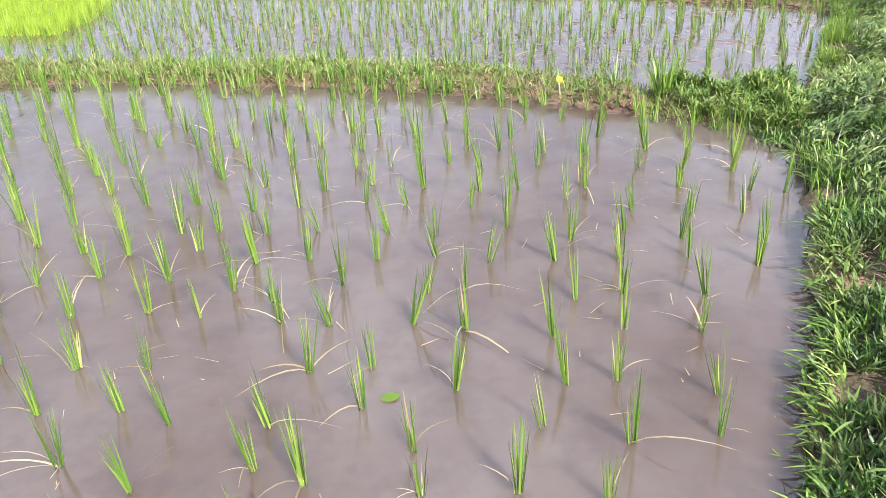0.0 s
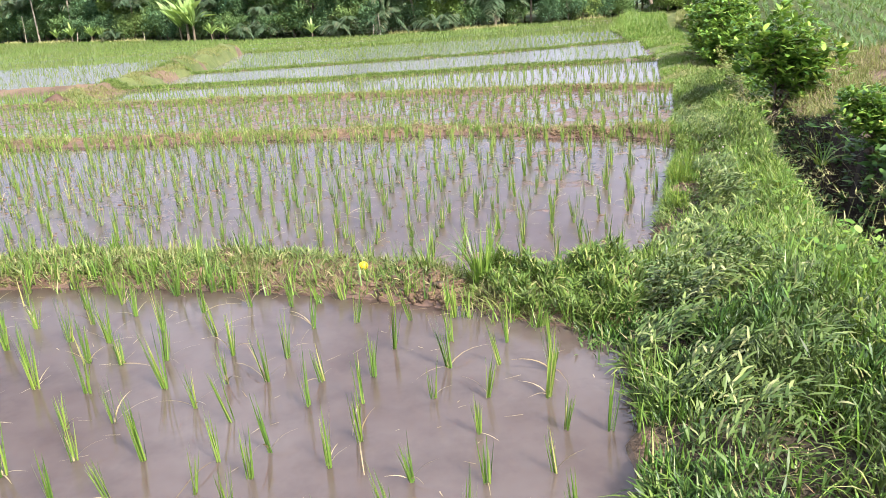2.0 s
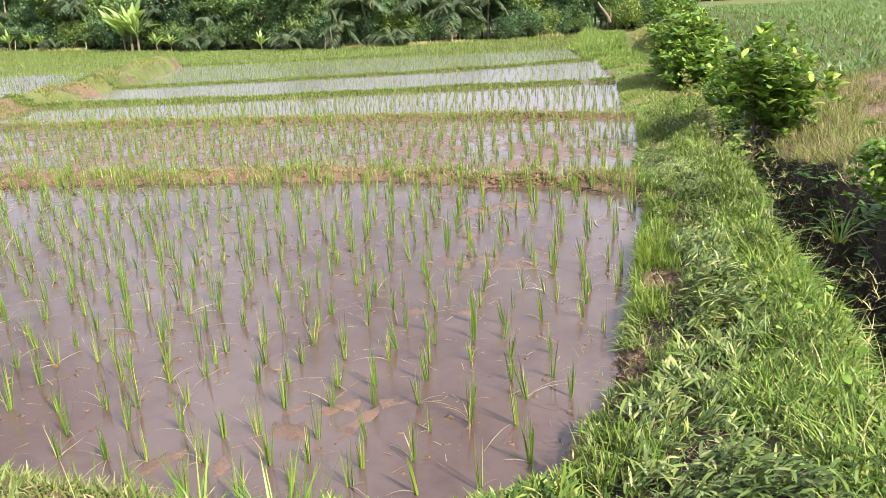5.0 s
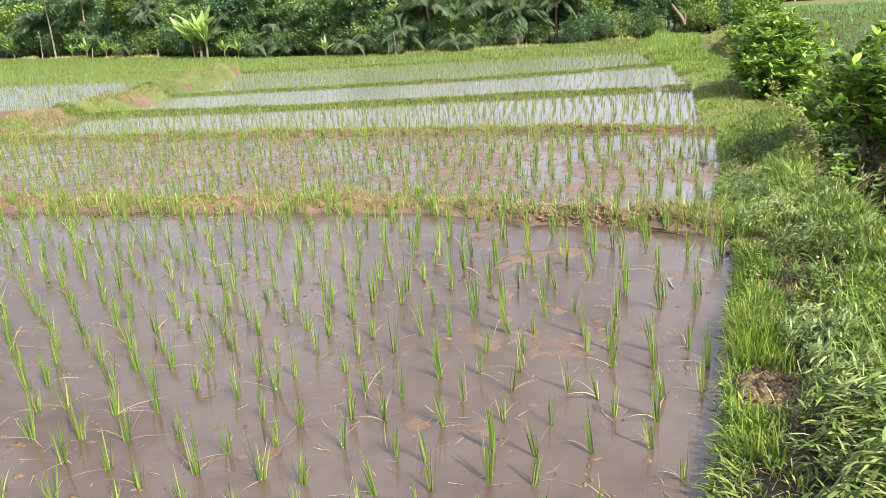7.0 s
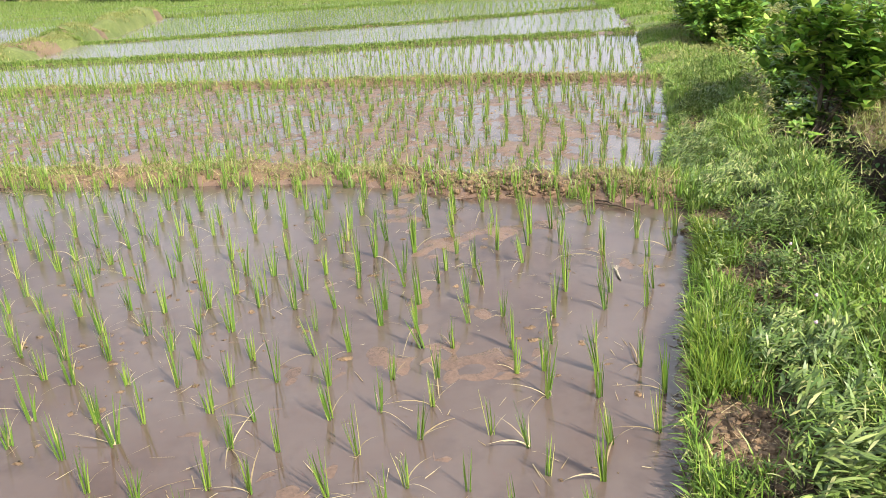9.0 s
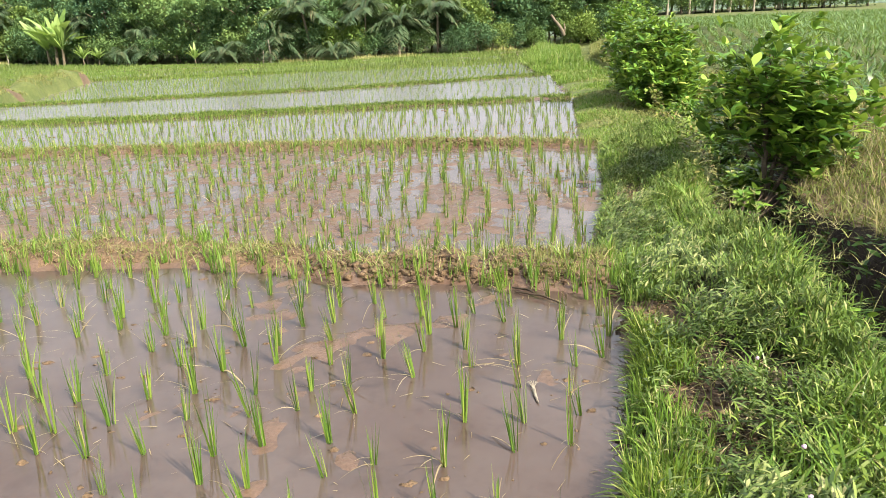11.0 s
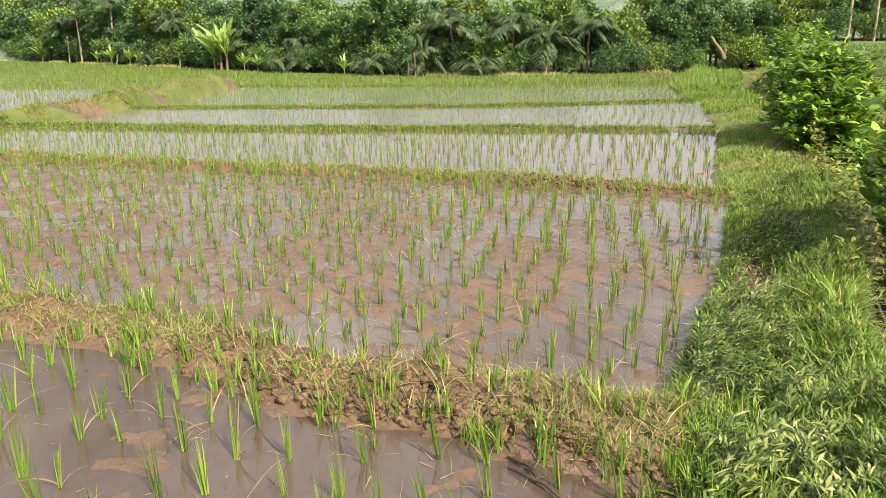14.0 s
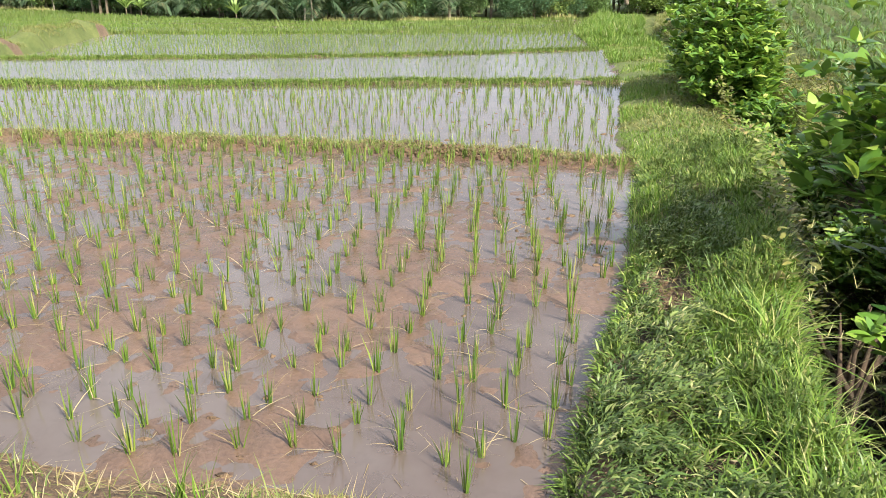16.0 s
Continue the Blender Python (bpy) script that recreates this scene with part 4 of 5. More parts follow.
    grass("dry_grass", "dry straw-coloured grass on the far bank of the ditch", x, y, z, U(0.12, 0.4, n), U(0.004, 0.009, n), U(0.05, 1.0, n), U(0, 0.5, n), STRAW, r, 2)
    y = U(-5, 18, 26000)
    e = U(0.6, 1.3, 26000)
    x = shore(y) + (bund_width(y) + e) / 0.92
    x, y, z, n = settle(x, y, (value_noise(x, y, 1.3, 84) > 0.2) & ((y < 8.8) | (U(0, 1, len(x)) < 0.5)))
    size = U(0.05, 0.13, n)
    v, f = blades(np.stack([x - U(0, 0.15, n), y, z + np.where(y < 8.8, U(-0.05, 0.25, n), U(-0.55, -0.02, n))], 1), size, size * U(0.4, 0.6, n), U(0, 6.28, n), U(0.6, 1.6, n), U(0, 0.5, n), 2, "leaf", 0.8)
    thing("bank_plants", quads("bank_plants", v, f, SHADED_BANK), "dark green leafy plants covering the wall of the ditch", "weeds", kind="stuff")
    y = U(-5, 17, 900)
    e = U(0.5, 1.5, 900)
    x = shore(y) + (bund_width(y) + e) / 0.92
    x, y, z, n = settle(x, y, x > 0)
    grass("dry_stalks", "dry pale stalks leaning over the ditch", x, y, z, U(0.25, 0.6, n), U(0.003, 0.006, n), U(0.2, 1.2, n), U(0, 0.5, n), STRAW, r, 4)
    y = U(7, 24, 30000)
    e = U(0.85, 2.8, 30000)
    x = shore(y) + (bund_width(y) + e) / 0.92
    x, y, z, n = settle(x, y, value_noise(x, y, 1.5, 88) + r.normal(0, 0.1, 30000) > 0.35)
    grass("dry_grass", "tangled brownish olive grass on the bank of the upper field", x, y, z, U(0.08, 0.3, n), U(0.005, 0.010, n), U(0.1, 1.2, n), U(0, 0.7, n), RUSTY, r, 3)
    # dry brownish weeds between the bund and the bushes
    y = U(13.5, 27, 16000)
    x = shore(y) + (bund_width(y) + U(-0.1, 1.5, 16000)) / 0.92
    x, y, z, n = settle(x, y, value_noise(x, y, 1.2, 85) + r.normal(0, 0.1, 16000) > 0.38)
    size = U(0.04, 0.09, n)
    v, f = blades(np.stack([x, y, z + U(0.0, 0.6, n) * (0.3 + value_noise(x, y, 0.9, 86))], 1), size, size * U(0.35, 0.55, n), U(0, 6.28, n), U(0.5, 1.6, n), U(0, 0.5, n), 3, "leaf", 0.8)
    thing("weeds", quads("weeds", v, f, RUSTY), "brownish olive weeds between the bund and the bushes", "weeds", kind="stuff")
    # finger grass with pale seed heads leaning over the ditch
    x, y = along_bund(150, 4, 14.5, 0.93, 1.1, r)
    z, n = ground_at(x, y)[0], len(x)
    le, az, lean, droop = U(0.28, 0.5, n), r.normal(-0.3, 0.9, n), U(0.1, 0.7, n), U(0.05, 0.35, n)
    out, up = (np.sin(lean) + 0.55 * droop) * le, (np.cos(lean) - 0.75 * droop) * le
    stalks = blades(np.stack([x, y, z], 1), le, 0.003, az, lean, droop, 5)
    tip = np.repeat(np.stack([x + out * np.cos(az), y + out * np.sin(az), z + up], 1), 5, 0)
    heads = blades(tip, U(0.05, 0.1, 5 * n), 0.0035, U(0, 6.28, 5 * n), U(0.4, 1.4, 5 * n), U(0, 0.4, 5 * n), 2)
    thing("finger_grass", quads("finger_grass", *join([stalks, heads]), DRYGREEN), "thin finger grass with pale spread seed heads over the ditch", "grass", kind="stuff")
    # a thick seed bed in the second paddy
    x, y = U(-9.5, -5.7, 20000), U(9.6, 13.0, 20000)
    x, y, z, n = settle(x, y, (y < far_edge(1, x)) & (x + 0.35 * (y - 11) < -6.0 + 0.12 * r.normal(0, 1, 20000)))
    grass("rice_seed_bed", "thick yellow-green bed of rice seedlings", x, y, z, U(0.15, 0.3, n), U(0.006, 0.012, n), U(0, 0.3, n), 0.1, SEEDBED, r, 2)
    # dry strip before the wood
    x = U(-60, 20, 16000)
    y = np.array([wood_line(a) for a in x]) - U(-0.5, 2.2, 16000)
    x, y, z, n = settle(x, y, value_noise(x, y, 0.35, 83) > 0.58)
    grass("dry_grass", "strip of pale dry grass in front of the wood", x, y, z, U(0.2, 0.55, n), U(0.03, 0.07, n), U(0, 0.6, n), 0.2, DRYGREEN, r, 1)


def crumbs(r, k, x0, x1):
    """Crumbled clay on a cross bund: many small uneven blocks."""
    n = (620, 1200, 900)[k]
    x = np.where(r.uniform(0, 1, n) < 0.6, r.normal((1.3, 3.7, 5)[k], (0.14, 0.45, 0.45)[k], n), r.uniform(x0, x1, n))
    y = far_edge(k, x) + r.uniform(0, 0.45, n) ** 1.2
    x, y, z, n = settle(x, y, x < shore(y))
    crumble(r, x, y, z, "crumbled brown clay on the cross bund")


def crumble(r, x, y, z, label):
    n = len(x)
    cube = np.array([(a, b, c) for c in (-1, 1) for b in (-1, 1) for a in (-1, 1)], float)
    face = np.array([(0, 2, 3, 1), (4, 5, 7, 6), (0, 1, 5, 4), (2, 6, 7, 3), (0, 4, 6, 2), (1, 3, 7, 5)])
    size = 0.003 + 0.021 * r.uniform(0, 1, n) ** 2.5
    v = cube[None] * (1 + r.uniform(-0.45, 0.45, (n, 8, 3))) * size[:, None, None] * np.array([1, 1, 0.7])
    a = r.uniform(0, 6.28, n)
    rot = np.stack([np.stack([np.cos(a), -np.sin(a), 0 * a], 1), np.stack([np.sin(a), np.cos(a), 0 * a], 1), np.stack([0 * a, 0 * a, 1 + 0 * a], 1)], 1)
    v = np.einsum("nij,nkj->nki", rot, v) + np.stack([x, y, z + size * 0.05], 1)[:, None, :]
    f = face[None] + (np.arange(n) * 8)[:, None, None]
    thing("clay_crumbs", quads("clay_crumbs", v, f, SOIL), label, "soil", kind="stuff")


def mud_lumps(r):
    """Small dark lumps of worked mud that break the surface of the shallow paddies."""
    for k, n, x0, x1, y0, y1 in ((1, 2000, -4, 5, 6, 12), (2, 3000, -8, 7, 12, 18), (3, 1500, -8, 8, 18.5, 26)):
        x, y = r.uniform(x0, x1, n), r.uniform(y0, y1, n)
        ok = (x < shore(y) - 0.04) & (y > near_edge(k, x)) & (y < far_edge(k, x)) & (value_noise(x, y, 1.1, 120 + k) + r.normal(0, 0.12, n) > 0.5)
        x, y = x[ok], y[ok]
        n = len(x)
        size = r.uniform(0.1, 1, n) ** 2 * 0.02 * (1, 1.1, 1.3)[k - 1] + 0.003
        a = np.arange(6) * 1.047
        ring = np.stack([np.cos(a), np.sin(a), 0 * a], 1)
        v = np.concatenate([ring * [1, 1, 0] + [0, 0, -0.5], ring * [0.6, 0.6, 0] + [0, 0, 0.35]]) [None] * (1 + r.uniform(-0.75, 0.75, (n, 12, 3)))
        v = v * size[:, None, None] * np.stack([r.uniform(0.7, 2.2, n), r.uniform(0.7, 1.3, n), np.full(n, 0.9)], 1)[:, None, :]
        v = v + np.stack([x, y, np.full(n, LEVEL[k])], 1)[:, None, :]
        i = np.arange(6)
        side = np.stack([i, (i + 1) % 6, 6 + (i + 1) % 6, 6 + i], 1)
        face = np.concatenate([side, [(6, 7, 8, 9), (6, 9, 10, 11)]])
        f = face[None] + (np.arange(n) * 12)[:, None, None]
        thing("mud_lumps", quads("mud_lumps", v, f, SOIL, True), "small dark lumps of mud breaking the surface of the paddy", "mud", kind="stuff")


def wood_line(x):
    return float(np.interp(x, WOOD_X, WOOD_Y))


build_grass()
mud_lumps(np.random.default_rng(17))


# ---- shrubs, maize, trees ----
def leaf_cloud(r, centres, per, spread, size):
    """Leaves round twig ends: each springs from near a centre and points outward and down a little."""
    c = np.repeat(np.asarray(centres), per, 0)
    n = len(c)
    p = c + r.normal(0, 1, (n, 3)) * np.asarray(spread)
    le, wi, az, lean = r.uniform(0.7, 1.3, n) * size, r.uniform(0.4, 0.6, n) * size, r.uniform(0, 6.28, n), r.uniform(0.4, 1.7, n)
    along = np.stack([np.cos(az) * np.sin(lean), np.sin(az) * np.sin(lean), np.cos(lean)], 1) * le[:, None]
    across = np.stack([-np.sin(az), np.cos(az), r.uniform(-0.6, 0.6, n)], 1) * 0.5 * wi[:, None]
    bend = np.array([0, 0, 1.0]) * (0.12 * le)[:, None]
    v = np.stack([p, p + 0.5 * along + across + bend, p + along, p + 0.5 * along - across + bend], 1)
    return v.reshape(-1, 3), np.arange(4 * n).reshape(-1, 4)


def rosettes(r, centres, tufts, per, spread, size):
    """Leaves in whorls at the twigs' ends."""
    c = np.repeat(np.asarray(centres), tufts, 0)
    c = c + r.normal(0, 1, c.shape) * np.asarray(spread)
    q = np.repeat(c, per, 0) + r.normal(0, 0.12 * size, (len(c) * per, 3))
    n = len(q)
    s = size * np.repeat(r.uniform(0.6, 1.25, len(c)), per) * r.uniform(0.7, 1.15, n)
    az = np.tile(np.arange(per) * 2.4, len(c)) + np.repeat(r.uniform(0, 6.28, len(c)), per)
    return blades(q, s, s * r.uniform(0.36, 0.5, n), az, r.uniform(0.3, 1.25, n), r.uniform(0.1, 0.75, n), 4, "leaf", 0.5)


def branches(r, height, reach, n, trunk_r, start=0.25):
    """A forked trunk with limbs; returns its mesh arrays and the limbs' ends."""
    lean = r.normal(0, 0.08 * height, 2)
    spine = [(0, 0, -0.1), (lean[0] * 0.4, lean[1] * 0.4, height * 0.45), (lean[0], lean[1], height * 0.9)]
    tubes, ends = [limb(spine, [trunk_r, trunk_r * 0.7, trunk_r * 0.25])], []
    for i in range(n):
        t = start + (0.9 - start) * (i + 0.5) / n
        p0 = np.array(spine[0]) * (1 - t) + np.array(spine[2]) * t
        a = i * 2.4 + r.uniform(-0.4, 0.4)
        le = reach * (0.6 + 0.5 * math.sin(math.pi * min(1, t * 1.05))) * r.uniform(0.6, 1.1)
        tip = p0 + np.array([math.cos(a) * le, math.sin(a) * le, le * r.uniform(0.2, 0.8)])
        mid = p0 * 0.5 + tip * 0.5 + np.array([0, 0, 0.08 * le])
        tubes.append(limb([p0, mid, tip], [trunk_r * 0.4, trunk_r * 0.25, trunk_r * 0.08], 5))
        ends += [tip, mid * 0.4 + tip * 0.6]
        for q in range(3):
            b = a + r.uniform(-1, 1)
            sub = mid + np.array([math.cos(b), math.sin(b), r.uniform(0.1, 0.9)]) * le * 0.5
            tubes.append(limb([mid, (mid + sub) / 2 + [0, 0, 0.03 * le], sub], [trunk_r * 0.2, trunk_r * 0.13, trunk_r * 0.05], 4))
            ends.append(sub)
    return join(tubes), np.array(ends)


def plant(name, r, height, reach, n, trunk_r, per, spread, leaf, material, bark, label, category, group="", start=0.2, leaf_parts=0):
    root = tagged(new(name), label, category, group)
    if material is SHRUB and n > 20:
        stems = []
        for i in range(4):
            (v, f), e = branches(r, height * r.uniform(0.7, 1.05), reach * 0.75, n // 4 + 1, trunk_r, start)
            shift = np.array([math.cos(i * 1.7 + 0.4), math.sin(i * 1.7 + 0.4), 0]) * reach * 0.45
            up = lambda q: np.clip(q[:, 2:3] / height, 0, 1)
            stems.append((v + shift * up(v), f, e + shift * up(e)))
        wood, ends = join([q[:2] for q in stems]), np.concatenate([q[2] for q in stems])
    else:
        wood, ends = branches(r, height, reach, n, trunk_r, start)
    part("trunk", quads("trunk", *wood, bark, True), root)
    crown = rosettes(r, ends, per // 8, 7, spread, leaf) if material is SHRUB else leaf_cloud(r, ends, per, spread, leaf)
    v, f = crown
    if leaf_parts:
        v = v.reshape(-1, 10, 3)
        front = np.argsort(v[:, 0, 1] + 0.3 * np.abs(v[:, 0, 0]))
        for one in v[front[:leaf_parts]]:
            part("leaf", quads("leaf", one, f[:4], material), root)
        v = v[np.sort(front[leaf_parts:])].reshape(-1, 3)
        f = f[:4 * (len(v) // 10)]
    part("crown", quads("crown", v, f, material), root)
    return root


def palm(r, height, fronds=18, reach=3.2, low=0.35, bark=None):
    root = tagged(new("palm_tree"), "tall palm with arching feathery fronds at the edge of the wood", "palm tree", "trees of the far wood")
    lean = r.normal(0, 0.3, 2)
    part("trunk", quads("trunk", *limb([(0, 0, -0.2), (lean[0] * 0.3, lean[1] * 0.3, height * 0.5), (lean[0], lean[1], height)], [0.11, 0.09, 0.07], 9), bark or BARK, True), root)
    for i in range(fronds):
        vs = []
        a, el = i * 2.4, r.uniform(low, 1.35)
        t = np.linspace(0.06, 1, 30)
        le = reach * r.uniform(0.8, 1.15)
        out, up = le * t * math.cos(el), le * (t * math.sin(el) - 0.55 * t * t)
        base = np.stack([lean[0] + out * math.cos(a), lean[1] + out * math.sin(a), height + up], 1)
        vs.append(blades(np.repeat(base, 2, 0), np.repeat(le * 0.30 * np.sin(np.pi * (t * 0.85 + 0.1)), 2), 0.085, a + np.tile([0.7, -0.7], 30), r.uniform(1.2, 2.0, 60), 0.8, 2))
        vs.append(limb(base[::5], np.linspace(0.03, 0.008, len(base[::5])), 4))
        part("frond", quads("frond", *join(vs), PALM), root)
    return root


def banana(r, height=3.6, leaves=24):
    root = tagged(new("banana_plant"), "banana plant with large upright light green leaves", "banana plant", "banana plants by the wood")
    part("stem", quads("stem", *limb([(0, 0, -0.1), (0.05, 0, height * 0.2), (0.07, 0, height * 0.34)], [0.09, 0.08, 0.05], 9), BARK, True), root)
    az = np.arange(leaves) * 2.4
    base = np.tile([0.06, 0, height * 0.28], (leaves, 1)) + r.normal(0, 0.03, (leaves, 3))
    v, f = blades(base, height * r.uniform(0.4, 0.72, leaves), height * r.uniform(0.06, 0.11, leaves), az, r.uniform(0.05, 0.75, leaves), r.uniform(0.05, 0.6, leaves), 8, "leaf", 1.2)
    for one in v.reshape(leaves, -1, 3):
        part("leaf", quads("leaf", one, f[:8], BANANA, True), root)
    return root


def stand(ob, x, y, scale=1.0, turn=0.0, sink=0.0):
    z = float(ground_at(np.array([x]), np.array([y]))[0][0])
    ob.matrix_basis = pose(x, y, z - sink, 0, 0, turn) @ Matrix.Scale(scale, 4)
    return ob


def again(ob, x, y, scale, turn):
    z = float(ground_at(np.array([x]), np.array([y]))[0][0])
    c = copy_thing(ob, Matrix.Identity(4))
    c.matrix_basis = pose(x, y, z, 0, 0, turn) @ Matrix.Scale(scale, 4)
    return c


def build_shrubs():
    r = np.random.default_rng(5)
    a = plant("shrub", r, 1.45, 0.60, 28, 0.025, 24, (0.15, 0.15, 0.15), 0.155, SHRUB, BARK, "leafy green shrub growing at the edge of the ditch", "shrub", "shrubs along the ditch", 0.3, 300)
    a.matrix_basis = pose(7.55, 13.95, -0.85, 0, 8, 0) @ Matrix.Scale(1.1, 4)
    b = plant("shrub", r, 1.8, 0.9, 26, 0.035, 32, (0.19, 0.19, 0.18), 0.20, SHRUB, BARK, "dense dark green shrub beside the bund", "shrub", "shrubs along the ditch", 0.08)
    stand(b, 10.3, 23.5)
    c = plant("sapling", r, 1.9, 0.45, 14, 0.03, 16, (0.12, 0.12, 0.12), 0.27, SHRUB, BARK, "slender sapling with large drooping green leaves", "sapling", "saplings by the bund", start=0.3)
    stand(c, 10.2, 22.2, 1.05)
    again(c, 10.6, 23.0, 0.95, 140)
    for x, y, s, t in ((11.3, 25.5, 1.05, 80), (10.1, 21.2, 0.75, 200), (12.8, 29, 1.1, 150), (14.2, 33, 1.1, 20), (11.9, 27.2, 0.9, 250), (9.4, 18.8, 0.6, 310), (15.8, 38, 1.2, 77), (17.5, 43, 1.2, 190), (9.5, 20.0, 0.6, 140), (9.1, 17.6, 0.45, 60), (10.0, 22.4, 0.8, 330)):
        again(b, x, y, s, t)
    small = None
    for x, y, s, t in ((8.3, 15.3, 0.7, 120), (7.4, 9.9, 0.4, 70), (6.6, 8.3, 0.42, 10), (5.95, 8.3, 0.55, 300), (6.2, 7.1, 0.45, 160), (5.7, 6.0, 0.4, 220)):
        if small is None:
            small = plant("shrub", r, 1.45, 0.60, 28, 0.025, 24, (0.15, 0.15, 0.15), 0.155, SHRUB, BARK, "low leafy green shrub on the far bank of the ditch", "shrub", "shrubs along the ditch", 0.3)
            stand(small, x, y, s, t)
        else:
            again(small, x, y, s, t)


build_shrubs()


def build_maize():
    r = np.random.default_rng(21)
    rows = np.arange(-3, 46, 0.42)
    xs, ys = [], []
    for c in rows:
        t = np.arange(-30, 60, 0.17)
        xs.append(9.0 + c + 0.42 * t + r.normal(0, 0.05, len(t)))
        ys.append(12 + t - 0.1 * c + r.normal(0, 0.05, len(t)))
    x, y = np.concatenate(xs), np.concatenate(ys)
    e = off_shore(x, y) - bund_width(y)
    ok = (e > np.where(y > 17, 1.3, 2.6) + 1.2 * value_noise(x, y, 0.4, 3)) & (y > -12) & (y < 52) & (x < 48)
    x, y = x[ok], y[ok]
    z = ground_at(x, y)[0]
    per = 6
    n = len(x) * per
    s = np.repeat(r.uniform(0.6, 1.1, len(x)), per)
    base = np.stack([np.repeat(x, per), np.repeat(y, per), np.repeat(z, per) + r.uniform(0, 0.15, n)], 1)
    v, f = blades(base, 0.34 * s, 0.036 * s, r.uniform(0, 6.28, n), r.uniform(0.15, 0.9, n), r.uniform(0.2, 0.9, n), 2)
    thing("maize_plants", quads("maize_plants", v, f, CORN), "young green maize standing in rows on the upper field", "maize", kind="stuff")


build_maize()


def build_wood():
    r = np.random.default_rng(9)
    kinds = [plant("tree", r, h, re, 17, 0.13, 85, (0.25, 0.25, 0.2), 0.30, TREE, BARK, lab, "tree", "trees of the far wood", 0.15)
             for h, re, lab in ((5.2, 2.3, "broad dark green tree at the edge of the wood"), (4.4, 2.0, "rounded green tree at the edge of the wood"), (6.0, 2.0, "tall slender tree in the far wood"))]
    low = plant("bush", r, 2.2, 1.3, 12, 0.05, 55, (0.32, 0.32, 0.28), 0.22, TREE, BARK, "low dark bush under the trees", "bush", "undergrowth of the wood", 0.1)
    first = [True] * 4
    x = -66.0
    while x < 60:
        for row, (dy, kind) in enumerate(((1.0, 3), (3.5, None), (8.0, None), (15.0, 2))):
            k = kind if kind is not None else int(r.integers(3))
            xx, yy = x + r.uniform(-0.8, 0.8), wood_line(x) + dy + r.uniform(-0.8, 0.8)
            s, t = r.uniform(0.8, 1.25) * max(1.0, wood_line(x) / 74) * (1.0 if row == 3 else 0.9), r.uniform(0, 360)
            src = low if k == 3 else kinds[k]
            if first[k]:
                stand(src, xx, yy, s, t)
                first[k] = False
            else:
                again(src, xx, yy, s, t)
        x += 2.3
    for x, h in ((-12.6, 2.8), (-1.8, 2.8), (1.4, 5.0), (8.2, 3.2), (5.6, 4.8), (-41, 6.0), (-19.0, 4.8), (-29.5, 5.6), (11.5, 5.2), (-47, 5)):
        stand(palm(r, h * 0.7, 24, 2.5, -0.25), x, wood_line(x) + r.uniform(0.2, 1.6), r.uniform(0.9, 1.25), r.uniform(0, 360))
    for x, h in ((33.5, 7.5), (36, 8.5), (38.2, 8), (40.6, 9), (43, 8), (46.5, 8.5), (-44, 7), (-39.5, 6.5)):
        stand(palm(r, h, 14, 2.4, 0.1, PALE_BARK), x, wood_line(x) + r.uniform(-0.6, 1.5), 1.0, r.uniform(0, 360))
    for x in (-14.3, -4.4, 3.4, -31.5):
        stand(palm(r, 0.35, 13, 3.4, 0.75), x, wood_line(x) - r.uniform(0, 1.0), r.uniform(0.75, 1.1), r.uniform(0, 360))
    for x, s in ((-17.0, 0.55), (-21.4, 1.6), (-20.6, 1.4), (-22.2, 1.35), (-18.6, 0.6), (-7.7, 0.55), (-38, 0.7), (-35.0, 0.65), (-40.5, 0.6), (-33.4, 0.6), (-51, 0.8)):
        stand(banana(r), x, wood_line(x) - (2.0 if s > 1 else 1.5), s, r.uniform(0, 360))


build_wood()


def build_hillside():
    """The wooded slope far behind the first trees, with rounded crowns all over it."""
    X, Y = np.meshgrid(np.arange(-150, 170, 1.2), np.concatenate([np.arange(104, 150, 1.0), np.arange(150, 190, 3.0)]))
    crown = np.sqrt(np.clip(value_noise(X, Y, 0.3, 201) - 0.25, 0, 1)) * 2.2 + value_noise(X, Y, 0.75, 202) * 1.3
    Z = -2.4 + np.interp(Y, [104, 110, 140, 190], [0, 2.5, 7.2, 8.5]) * (0.8 + 0.35 * value_noise(X, Y, 0.025, 203)) + crown * np.clip((Y - 104) / 4, 0, 1)
    ny, nx = X.shape
    i = (np.arange(ny - 1)[:, None] * nx + np.arange(nx - 1)[None, :]).ravel()
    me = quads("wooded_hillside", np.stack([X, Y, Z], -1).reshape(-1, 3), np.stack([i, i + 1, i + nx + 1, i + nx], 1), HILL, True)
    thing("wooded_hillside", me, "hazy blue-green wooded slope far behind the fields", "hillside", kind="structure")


build_hillside()


# ---- small things ----
def lump_mesh(name, r, size, material, squash=0.7, rough=0.25):
    """A rounded uneven lump."""
    bm = bmesh.new()
    bmesh.ops.create_icosphere(bm, subdivisions=2, radius=size)
    for v in bm.verts:
        v.co *= 1 + r.uniform(-rough, rough) * 0.5
        v.co.z *= squash
    me = bpy.data.meshes.new(name)
    bm.to_mesh(me)
    bm.free()
    for p in me.polygons:
        p.use_smooth = True
    me.materials.append(material)
    return me


def height(x, y):
    return float(ground_at(np.array([x]), np.array([y]))[0][0])


